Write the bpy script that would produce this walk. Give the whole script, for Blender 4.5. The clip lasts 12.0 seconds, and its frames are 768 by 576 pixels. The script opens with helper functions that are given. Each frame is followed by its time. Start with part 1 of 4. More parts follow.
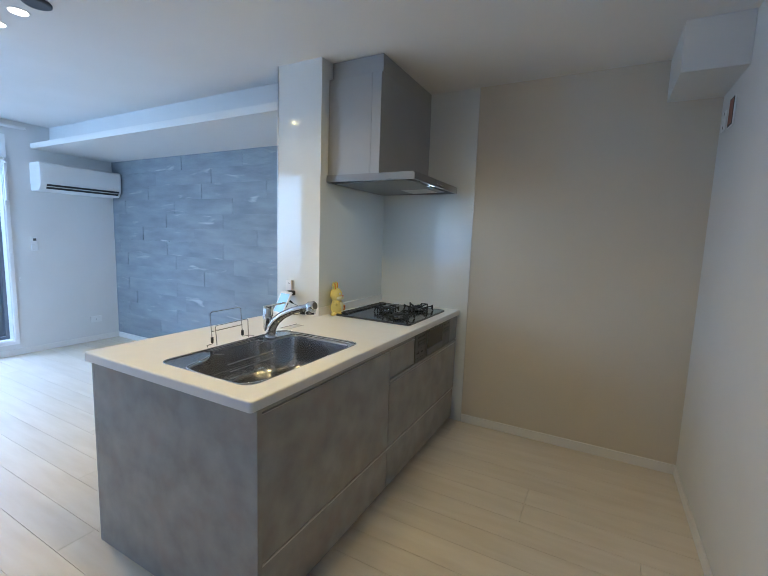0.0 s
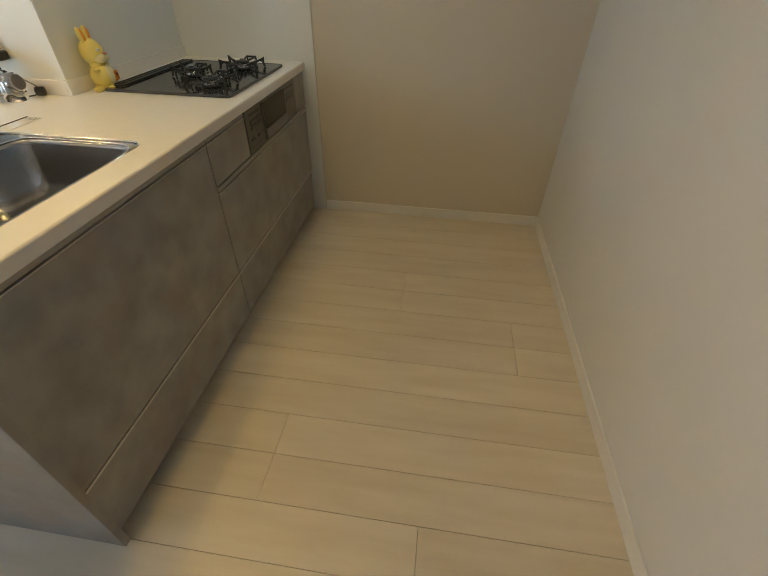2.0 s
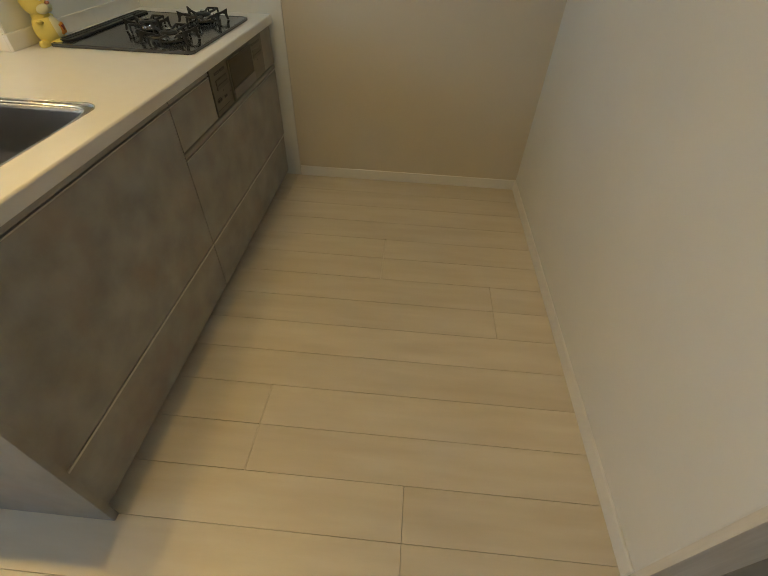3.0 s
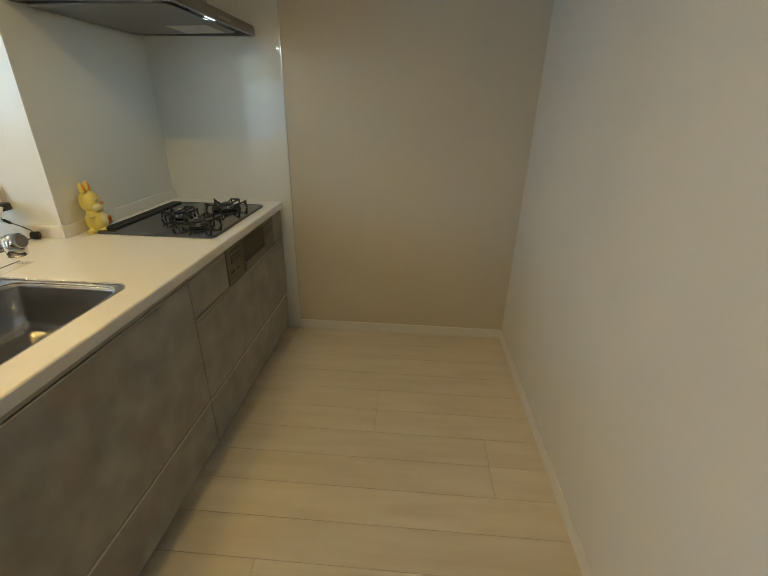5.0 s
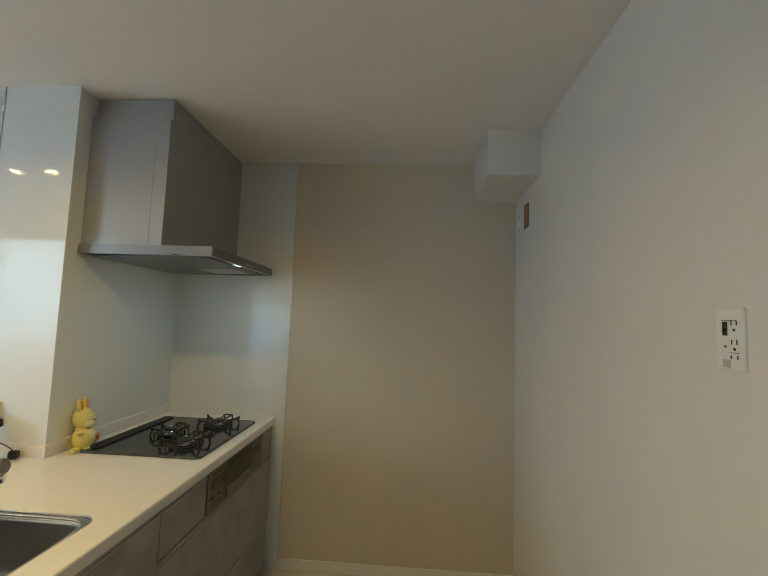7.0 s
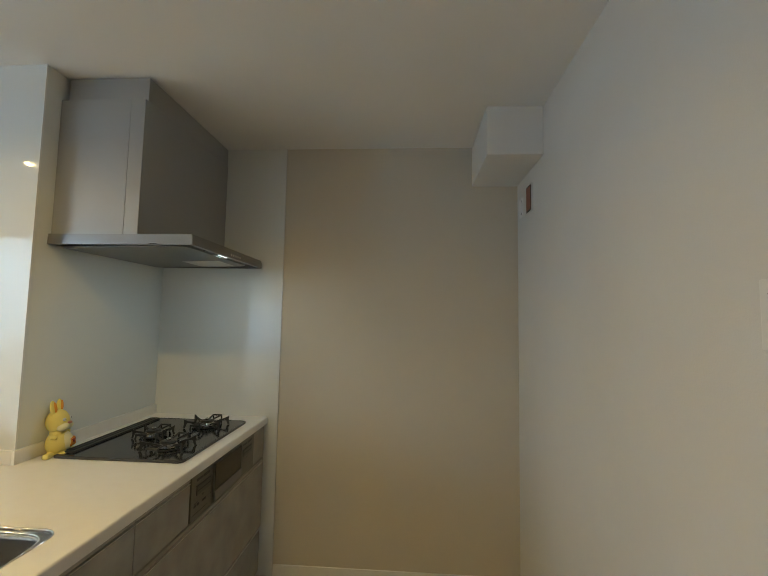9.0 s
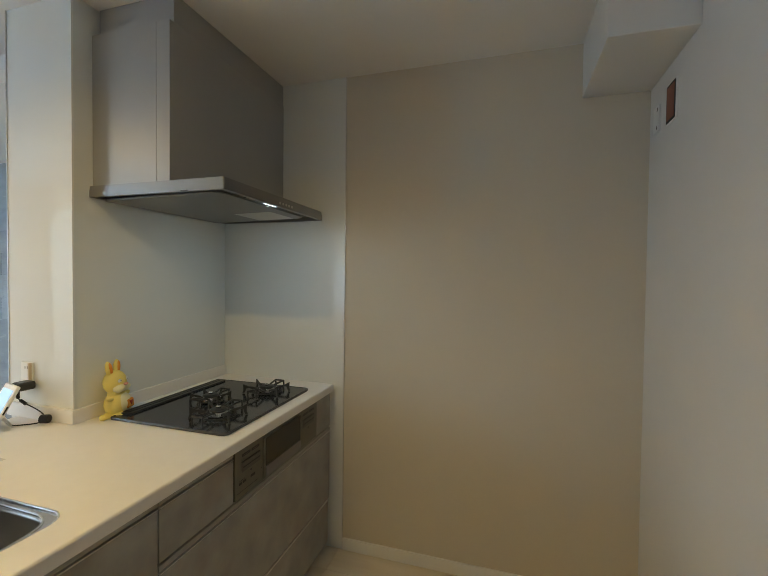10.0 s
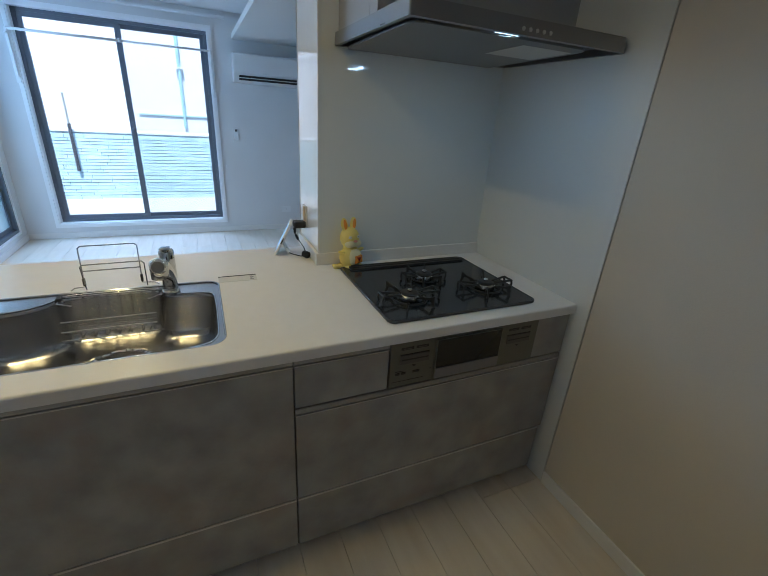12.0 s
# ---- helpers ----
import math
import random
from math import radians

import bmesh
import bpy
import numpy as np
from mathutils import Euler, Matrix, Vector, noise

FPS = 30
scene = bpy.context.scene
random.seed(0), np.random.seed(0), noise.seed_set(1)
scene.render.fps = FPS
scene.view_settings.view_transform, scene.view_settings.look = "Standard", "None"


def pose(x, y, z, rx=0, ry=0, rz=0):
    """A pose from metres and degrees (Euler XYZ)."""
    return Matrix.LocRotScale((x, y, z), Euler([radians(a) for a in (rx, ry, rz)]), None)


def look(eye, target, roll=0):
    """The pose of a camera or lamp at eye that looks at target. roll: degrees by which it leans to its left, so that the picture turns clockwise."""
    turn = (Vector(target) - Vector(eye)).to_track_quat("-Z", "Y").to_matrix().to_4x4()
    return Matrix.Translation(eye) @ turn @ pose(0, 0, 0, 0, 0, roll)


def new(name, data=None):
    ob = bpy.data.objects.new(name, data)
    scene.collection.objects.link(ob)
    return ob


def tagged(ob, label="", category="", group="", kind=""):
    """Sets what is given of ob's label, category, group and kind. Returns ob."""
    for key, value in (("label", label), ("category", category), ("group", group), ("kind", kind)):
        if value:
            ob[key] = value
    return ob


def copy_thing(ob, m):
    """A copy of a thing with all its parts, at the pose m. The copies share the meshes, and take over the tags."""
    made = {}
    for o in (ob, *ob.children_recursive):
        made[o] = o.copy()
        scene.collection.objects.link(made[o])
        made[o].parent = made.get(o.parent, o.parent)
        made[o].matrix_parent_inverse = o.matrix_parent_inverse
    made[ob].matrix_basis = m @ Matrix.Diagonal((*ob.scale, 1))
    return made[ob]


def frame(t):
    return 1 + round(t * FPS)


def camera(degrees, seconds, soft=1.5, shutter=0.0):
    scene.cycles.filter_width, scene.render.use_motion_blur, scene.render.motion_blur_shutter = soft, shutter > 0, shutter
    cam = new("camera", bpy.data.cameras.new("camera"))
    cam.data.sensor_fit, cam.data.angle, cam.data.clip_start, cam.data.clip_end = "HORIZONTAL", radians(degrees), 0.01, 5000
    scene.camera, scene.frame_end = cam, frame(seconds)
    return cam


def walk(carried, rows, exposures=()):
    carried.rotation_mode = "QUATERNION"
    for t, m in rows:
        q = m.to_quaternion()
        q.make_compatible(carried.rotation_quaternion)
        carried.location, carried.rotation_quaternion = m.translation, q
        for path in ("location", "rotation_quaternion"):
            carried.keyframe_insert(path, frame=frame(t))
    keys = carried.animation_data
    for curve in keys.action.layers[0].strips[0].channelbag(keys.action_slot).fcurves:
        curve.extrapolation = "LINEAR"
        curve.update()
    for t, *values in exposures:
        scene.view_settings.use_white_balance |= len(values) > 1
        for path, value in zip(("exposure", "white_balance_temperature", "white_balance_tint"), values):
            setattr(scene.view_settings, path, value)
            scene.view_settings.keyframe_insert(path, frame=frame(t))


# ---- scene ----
# The camera and its walk
cam = camera(87.2, 12.0, soft=1.0)
PATH = [
    (0, (-0.054, -0.034, 1.351), (-0.989, 1.717, 1.108), 2.0),
    (0.5, (-0.09, 0.214, 1.338), (-0.784, 2.014, 0.81), 1.2),
    (1, (-0.119, 0.389, 1.313), (-0.617, 2.136, 0.474), 0.4),
    (1.5, (-0.162, 0.483, 1.299), (-0.496, 2.117, 0.194), 1.1),
    (2, (-0.19, 0.517, 1.272), (-0.393, 2.053, 0.008), 1.1),
    (2.5, (-0.2, 0.522, 1.261), (-0.316, 1.989, -0.093), 1.7),
    (2.7, (-0.202, 0.527, 1.268), (-0.291, 1.967, -0.117), 2.4),
    (4.3, (-0.171, 0.529, 1.259), (-0.236, 2.014, -0.078), 2.5),
    (4.5, (-0.165, 0.524, 1.291), (-0.246, 2.103, 0.066), 2.3),
    (5, (-0.164, 0.482, 1.376), (-0.289, 2.301, 0.555), 1.2),
    (5.5, (-0.163, 0.449, 1.418), (-0.304, 2.411, 1.057), 1.5),
    (6, (-0.162, 0.432, 1.431), (-0.298, 2.425, 1.33), 2.0),
    (6.5, (-0.167, 0.421, 1.437), (-0.298, 2.416, 1.506), 2.1),
    (7, (-0.166, 0.423, 1.44), (-0.296, 2.412, 1.603), 2.0),
    (9, (-0.147, 0.548, 1.411), (-0.278, 2.538, 1.563), 1.0),
    (9.5, (-0.089, 0.71, 1.423), (-0.386, 2.686, 1.492), 0.7),
    (10, (-0.094, 0.925, 1.396), (-0.679, 2.837, 1.348), 0.7),
    (10.5, (-0.08, 1.168, 1.422), (-1.092, 2.878, 1.195), 1.7),
    (11, (-0.017, 1.373, 1.423), (-1.444, 2.703, 0.979), 1.9),
    (11.5, (0.007, 1.484, 1.436), (-1.579, 2.519, 0.795), 2.9),
    (12, (0.024, 1.562, 1.457), (-1.648, 2.338, 0.681), 3.8),
]
EXPOSURES = [(0.0, 1.05, 5350, 13), (1.0, 0.92, 6350, 13), (1.5, 0.98, 6600, 13), (2.5, 0.94, 7300, 10), (4.5, 0.95, 7250, 8.5), (6.0, 0.87, 6800, 7), (9.0, 0.9, 6850, 8), (10.5, 0.94, 6750, 11), (12.0, 0.37, 5280, 10)]
walk(cam, [(t, look(eye, target, roll)) for t, eye, target, roll in PATH], EXPOSURES)

# World, sun, lamps
world = bpy.data.worlds.new("world")
scene.world = world
world.use_nodes = True
wn = world.node_tree.nodes
sky = wn.new("ShaderNodeTexSky")
sky.sky_type, sky.sun_disc = "NISHITA", False
SUN_UP, SUN_ROUND = radians(58), radians(100)
sky.sun_elevation, sky.sun_rotation = SUN_UP, SUN_ROUND
world.node_tree.links.new(sky.outputs[0], wn["Background"].inputs[0])
wn["Background"].inputs[1].default_value = 0.15


def lamp(name, kind, power, colour, m, **settings):
    data = bpy.data.lights.new(name, kind)
    data.energy, data.color = power, colour
    for key, value in settings.items():
        if key == "size":
            data.size = value
        elif key == "size_y":
            data.size_y = value
        elif key == "shape":
            data.shape = value
        elif key == "spread":
            data.spread = value
        elif key == "angle":
            data.angle = value
    ob = new(name, data)
    ob.matrix_world = m
    return ob


toward_sun = Vector((math.cos(SUN_UP) * math.sin(SUN_ROUND), math.cos(SUN_UP) * math.cos(SUN_ROUND), math.sin(SUN_UP)))
lamp("sun", "SUN", 5.0, (1.0, 0.95, 0.88), look(toward_sun * 20, (0, 0, 0)), angle=radians(0.5))
WARM = (1.0, 0.71, 0.25)
CEIL = 2.40
DOWNLIGHTS = [(-0.99, 0.97), (-1.25, 0.97), (-2.69, 0.975), (-2.95, 0.975)]
for x, y in DOWNLIGHTS:
    lamp("downlight_lamp", "AREA", 2.81, WARM, look((x, y, CEIL - 0.004), (x, y, 0)), shape="DISK", size=0.06, spread=radians(155))
lamp("hood_lamp", "AREA", 0.68, (0.60, 0.86, 1.0), look((-1.0272, 2.37, 1.6855), (-1.12, 2.42, 0.8)), shape="RECTANGLE", size=0.035, size_y=0.15)
lamp("sky_patch", "AREA", 94.0, (0.52, 0.69, 1.0), look((-6.9, 1.05, 3.45), (-3.9, 1.05, 0.2)), shape="RECTANGLE", size=2.6, size_y=1.4)
lamp("side_sky", "AREA", 19.0, (0.50, 0.72, 1.0), look((-4.3, -0.80, 1.62), (-4.1, 0.7, 0.9)), shape="RECTANGLE", size=1.5, size_y=1.3)
# Added bluish fill in an unseen opening, brightening the island's end panel.
lamp("hall_fill", "AREA", 3.31, (0.46, 0.68, 1.0), look((-2.52, -1.2, 1.25), (-1.0, -0.2, 0.2)), shape="RECTANGLE", size=1.1, size_y=0.9)


# Materials
def mat(name, colour, rough=0.5, metal=0.0, **more):
    m = bpy.data.materials.new(name)
    m.use_nodes = True
    b = m.node_tree.nodes["Principled BSDF"]
    b.inputs["Base Color"].default_value = (*colour, 1)
    b.inputs["Roughness"].default_value, b.inputs["Metallic"].default_value = rough, metal
    for key, value in more.items():
        b.inputs[key.replace("_", " ")].default_value = value
    return m


def node(m, kind, **settings):
    n = m.node_tree.nodes.new(kind)
    for key, value in settings.items():
        n.inputs[key.replace("_", " ")].default_value = value
    return n


def mottle(m, a, b, scale, detail=4.0, stretch=(1, 1, 1), low=0.35, high=0.65, random_shade=0.0, rough=None):
    """Two colours mixed by noise in object space; random_shade varies each piece."""
    t, links = m.node_tree, m.node_tree.links
    bsdf = t.nodes["Principled BSDF"]
    coord = t.nodes.new("ShaderNodeTexCoord")
    geo = t.nodes.new("ShaderNodeNewGeometry")
    mapping = t.nodes.new("ShaderNodeMapping")
    mapping.inputs["Scale"].default_value = stretch
    links.new(geo.outputs["Position"], mapping.inputs["Vector"])
    vector = mapping.outputs[0]
    info = t.nodes.new("ShaderNodeObjectInfo")
    if random_shade:
        shift = t.nodes.new("ShaderNodeVectorMath")
        shift.operation = "SCALE"
        shift.inputs[0].default_value = (17, 11, 5)
        links.new(info.outputs["Random"], shift.inputs["Scale"])
        add = t.nodes.new("ShaderNodeVectorMath")
        links.new(vector, add.inputs[0])
        links.new(shift.outputs[0], add.inputs[1])
        vector = add.outputs[0]
    n = t.nodes.new("ShaderNodeTexNoise")
    n.inputs["Scale"].default_value, n.inputs["Detail"].default_value = scale, detail
    links.new(vector, n.inputs["Vector"])
    ramp = t.nodes.new("ShaderNodeValToRGB")
    ramp.color_ramp.elements[0].position, ramp.color_ramp.elements[1].position = low, high
    ramp.color_ramp.elements[0].color, ramp.color_ramp.elements[1].color = (*a, 1), (*b, 1)
    links.new(n.outputs["Fac"], ramp.inputs["Fac"])
    out = ramp.outputs["Color"]
    if random_shade:
        hsv = t.nodes.new("ShaderNodeHueSaturation")
        rng = t.nodes.new("ShaderNodeMapRange")
        rng.inputs["To Min"].default_value, rng.inputs["To Max"].default_value = 1 - random_shade, 1 + random_shade
        links.new(info.outputs["Random"], rng.inputs["Value"])
        links.new(rng.outputs[0], hsv.inputs["Value"])
        links.new(out, hsv.inputs["Color"])
        out = hsv.outputs[0]
    links.new(out, bsdf.inputs["Base Color"])
    if rough:
        r = t.nodes.new("ShaderNodeMapRange")
        r.inputs["To Min"].default_value, r.inputs["To Max"].default_value = rough
        links.new(n.outputs["Fac"], r.inputs["Value"])
        links.new(r.outputs[0], bsdf.inputs["Roughness"])
    return m


def bumped(m, scale, strength, distance=0.001, detail=6.0, stretch=(1, 1, 1)):
    t, links = m.node_tree, m.node_tree.links
    geo = t.nodes.new("ShaderNodeNewGeometry")
    mapping = t.nodes.new("ShaderNodeMapping")
    mapping.inputs["Scale"].default_value = stretch
    links.new(geo.outputs["Position"], mapping.inputs["Vector"])
    n = t.nodes.new("ShaderNodeTexNoise")
    n.inputs["Scale"].default_value, n.inputs["Detail"].default_value = scale, detail
    links.new(mapping.outputs[0], n.inputs["Vector"])
    b = t.nodes.new("ShaderNodeBump")
    b.inputs["Strength"].default_value, b.inputs["Distance"].default_value = strength, distance
    links.new(n.outputs["Fac"], b.inputs["Height"])
    links.new(b.outputs[0], t.nodes["Principled BSDF"].inputs["Normal"])
    return m


# White wallpaper with the end wall's warm, dimmer light put into its colour.
M_PAPER_WARM_DIM = bumped(mottle(mat("warm_dim_lit_wallpaper", (0.63, 0.572, 0.475), 0.85), (0.62, 0.562, 0.465), (0.65, 0.592, 0.495), 1.3), 260, 0.4, 0.0012)
M_PAPER = bumped(mottle(mat("wallpaper", (0.74, 0.735, 0.72), 0.85), (0.72, 0.715, 0.70), (0.76, 0.755, 0.74), 1.5), 260, 0.35, 0.0012)
M_CEIL = bumped(mottle(mat("ceiling_paper", (0.8, 0.79, 0.77), 0.9), (0.78, 0.77, 0.75), (0.82, 0.81, 0.8), 1.2), 220, 0.35, 0.0012)
M_TRIM = mat("white_trim", (0.80, 0.785, 0.755), 0.35)
# White resin, its colour lifted to imitate sunlight caught around the window.
M_RESIN_SUNLIT = mat("white_resin_sunlit", (0.88, 0.88, 0.88), 0.35)
M_PANEL = bumped(mat("kitchen_panel", (0.77, 0.79, 0.78), 0.05, IOR=1.55), 28, 0.10, 0.0012, 3.0)
M_COUNTER = mottle(mat("counter_resin", (0.80, 0.785, 0.765), 0.28), (0.795, 0.778, 0.757), (0.81, 0.795, 0.777), 25)
M_CONCRETE = bumped(mottle(mat("concrete_laminate", (0.3, 0.29, 0.28), 0.42), (0.25, 0.247, 0.235), (0.395, 0.39, 0.375), 8.5, 7.0, (1, 1, 1.0), 0.30, 0.74, rough=(0.34, 0.5)), 45, 0.12, 0.001)


def blotched(m, colour, scale, low, high, most):
    """Soft patches of a second colour over a material's own."""
    t = m.node_tree
    geo, noise, ramp, mix = (t.nodes.new("ShaderNode" + kind) for kind in ("NewGeometry", "TexNoise", "MapRange", "MixRGB"))
    noise.inputs["Scale"].default_value, noise.inputs["Detail"].default_value = scale, 3.0
    ramp.inputs["From Min"].default_value, ramp.inputs["From Max"].default_value, ramp.inputs["To Max"].default_value = low, high, most
    mix.inputs[2].default_value = (*colour, 1)
    target = t.nodes["Principled BSDF"].inputs["Base Color"]
    t.links.new(target.links[0].from_socket, mix.inputs[1])
    t.links.new(geo.outputs["Position"], noise.inputs["Vector"])
    t.links.new(noise.outputs["Fac"], ramp.inputs["Value"])
    t.links.new(ramp.outputs[0], mix.inputs[0])
    t.links.new(mix.outputs[0], target)
    return m


blotched(M_CONCRETE, (0.34, 0.255, 0.20), 6.0, 0.52, 0.72, 0.45)
M_RAIL = mat("aluminium_grip", (0.62, 0.61, 0.59), 0.30, 0.75)
M_GRIP = mat("dark_aluminium_grip", (0.36, 0.345, 0.32), 0.38, 0.35)
# Near-black for slots, buttons and print, and for shade painted into gaps and recesses.
M_DARK = mat("dark_parts_and_shade", (0.03, 0.03, 0.03), 0.6)
M_FLOOR = bumped(mottle(mat("maple_board", (0.7, 0.62, 0.5), 0.34), (0.66, 0.573, 0.447), (0.745, 0.667, 0.55), 2.6, 7.0, (1.0, 7.0, 1.0), 0.3, 0.7, 0.028, (0.32, 0.44)), 30, 0.05, 0.0006, 4.0, (1, 10, 1))
M_STEEL = bumped(mat("brushed_steel", (0.46, 0.455, 0.45), 0.25, 1.0), 60, 0.05, 0.0006)
M_CHROME = mat("chrome", (0.68, 0.68, 0.68), 0.06, 1.0)
M_WIRE = mat("steel_wire", (0.50, 0.50, 0.50), 0.22, 1.0)
M_HOOD = mottle(mat("silver_paint", (0.38, 0.385, 0.39), 0.34, 0.35), (0.375, 0.38, 0.39), (0.40, 0.40, 0.40), 3.0, rough=(0.34, 0.42))
M_HOODLIP = mat("hood_lip_metal", (0.29, 0.29, 0.285), 0.30, 0.8)
M_UNDER = mat("grey_underside", (0.20, 0.20, 0.195), 0.35, 0.5)
M_BLACK = mat("black_plastic", (0.018, 0.018, 0.02), 0.35)
M_IRON = bumped(mat("cast_iron_enamel", (0.02, 0.02, 0.02), 0.45), 200, 0.2, 0.0005)
M_GLASSTOP = bumped(mat("dark_glass_top", (0.026, 0.029, 0.036), 0.13, IOR=1.5), 350, 0.06, 0.0004)
M_BLACKRIM = mat("dark_metal_rim", (0.10, 0.10, 0.11), 0.12, 0.6)
M_PALE = mat("pale_metal", (0.62, 0.62, 0.60), 0.5, 0.2)
M_STRIP = mat("clear_strip", (0.80, 0.78, 0.75), 0.08)
M_BURNER = mat("burner_metal", (0.40, 0.39, 0.38), 0.22, 0.95)
M_HOBFACE = mat("hob_face_metal", (0.165, 0.162, 0.140), 0.34, 0.4)
M_PULL = mat("pull_strip_metal", (0.24, 0.235, 0.24), 0.38, 0.4)
M_DIMPANEL = mat("dim_metal", (0.13, 0.125, 0.12), 0.35, 0.6)
M_GRILL = mat("grill_glass", (0.02, 0.02, 0.02), 0.08)
M_TILE = bumped(mottle(mat("slate_wall_tile", (0.3, 0.32, 0.34), 0.5), (0.20, 0.235, 0.265), (0.31, 0.345, 0.375), 2.6, 9.0, (1, 1, 3.5), 0.3, 0.72, 0.03, (0.4, 0.6)), 7, 0.7, 0.010, 9.0, (1, 1, 3.5))
streak = M_TILE.node_tree
vein_noise = node(M_TILE, "ShaderNodeTexNoise", Scale=3.2, Detail=5.0, Distortion=0.6)
vein_map = streak.nodes.new("ShaderNodeMapping")
vein_map.inputs["Scale"].default_value = (0.7, 1.0, 4.5)
vein_map.inputs["Rotation"].default_value = (0, 0.22, 0)
vein_ramp = streak.nodes.new("ShaderNodeValToRGB")
vein_ramp.color_ramp.elements[0].position, vein_ramp.color_ramp.elements[1].position = 0.62, 0.72
vein_mix = streak.nodes.new("ShaderNodeMixRGB")
vein_mix.inputs[2].default_value = (0.46, 0.48, 0.50, 1)
shader = streak.nodes["Principled BSDF"].inputs["Base Color"]
streak.links.new(shader.links[0].from_socket, vein_mix.inputs[1])
streak.links.new(streak.nodes["New Geometry" if "New Geometry" in streak.nodes else "Geometry"].outputs["Position"], vein_map.inputs["Vector"])
streak.links.new(vein_map.outputs[0], vein_noise.inputs["Vector"])
streak.links.new(vein_noise.outputs["Fac"], vein_ramp.inputs["Fac"])
streak.links.new(vein_ramp.outputs["Color"], vein_mix.inputs[0])
streak.links.new(vein_mix.outputs[0], shader)
M_FRAME = mat("window_aluminium", (0.16, 0.18, 0.21), 0.4, 0.2)
M_WHITE = mat("white_plastic", (0.80, 0.80, 0.79), 0.35)
M_SCREEN = mat("tablet_screen", (0.25, 0.42, 0.60), 0.12, Emission_Color=(0.35, 0.62, 1.0, 1), Emission_Strength=0.35)
M_BUNNY = bumped(mat("yellow_vinyl", (0.82, 0.68, 0.20), 0.55), 150, 0.1)
M_BUNNY2 = mat("pale_yellow_vinyl", (0.85, 0.78, 0.48), 0.55)
M_ORANGE = mat("orange_vinyl", (0.80, 0.30, 0.03), 0.5)
M_RED = mat("red_print", (0.35, 0.03, 0.02), 0.5)
M_PINK = mat("pink_vinyl", (0.75, 0.35, 0.25), 0.5)
M_OUTWALL = mat("bright_render", (0.87, 0.87, 0.88), 0.9)
M_STONE = bumped(mottle(mat("stone_siding", (0.4, 0.42, 0.44), 0.8), (0.50, 0.68, 0.74), (0.62, 0.80, 0.86), 6, 6.0, random_shade=0.08), 30, 0.4, 0.004)
M_JOINT = mat("dark_joint", (0.12, 0.12, 0.12), 0.9)
M_YARDCORE = mat("grey_mortar", (0.36, 0.42, 0.46), 0.9)
M_PIPE = mat("pale_teal_pipe", (0.45, 0.66, 0.68), 0.5)
M_LED = mat("led_lens", (0.9, 0.95, 1.0), 0.4, Emission_Color=(0.75, 0.9, 1.0, 1), Emission_Strength=1.5)
M_LIT = mat("lit_diffuser", (0.9, 0.85, 0.75), 0.5, Emission_Color=(1.0, 0.86, 0.66, 1), Emission_Strength=3.0)
M_REDBOX = mat("dull_red", (0.28, 0.10, 0.06), 0.6)
M_BEIGE = mat("beige_plastic", (0.68, 0.58, 0.47), 0.5)
M_DARKGREY = mat("dark_grey_metal", (0.08, 0.085, 0.10), 0.4, 0.3)
M_CAP = mottle(mat("pale_grain", (0.72, 0.68, 0.62), 0.5), (0.66, 0.62, 0.56), (0.78, 0.74, 0.68), 6, 6.0, (8, 8, 0.6))
M_GROUND = bumped(mottle(mat("concrete_ground", (0.35, 0.35, 0.34), 0.9), (0.2, 0.2, 0.195), (0.28, 0.28, 0.275), 2), 60, 0.3)


def clear_glass(name, tint, rough=0.0):
    m = bpy.data.materials.new(name)
    m.use_nodes = True
    b = m.node_tree.nodes["Principled BSDF"]
    b.inputs["Base Color"].default_value = (*tint, 1)
    b.inputs["Transmission Weight"].default_value, b.inputs["Roughness"].default_value, b.inputs["IOR"].default_value = 1.0, rough, 1.45
    return m


M_GLASS = clear_glass("window_glass", (0.96, 0.99, 0.99))
M_FROST = clear_glass("frosted_glass", (0.74, 0.93, 0.99), 0.45)
M_SCREENNET = bpy.data.materials.new("insect_net")
M_SCREENNET.use_nodes = True
net = M_SCREENNET.node_tree
blend, clear = net.nodes.new("ShaderNodeMixShader"), net.nodes.new("ShaderNodeBsdfTransparent")
blend.inputs[0].default_value = 0.10
net.nodes["Principled BSDF"].inputs["Base Color"].default_value = (0.12, 0.16, 0.20, 1)
net.links.new(clear.outputs[0], blend.inputs[1])
net.links.new(net.nodes["Principled BSDF"].outputs[0], blend.inputs[2])
net.links.new(blend.outputs[0], net.nodes["Material Output"].inputs[0])


# Mesh helpers
def mesh_object(name, bm, material, parent=None):
    me = bpy.data.meshes.new(name)
    bmesh.ops.recalc_face_normals(bm, faces=bm.faces)
    bm.to_mesh(me)
    bm.free()
    me.materials.append(material)
    ob = new(name, me)
    if parent:
        ob.parent = parent
    return ob


def part(name, bm, material, parent, label=""):
    return tagged(mesh_object(name, bm, material, parent), label)


def thing(name, label, category, at=(0, 0, 0), group=""):
    ob = new(name)
    ob.location = at
    return tagged(ob, label, category, group)


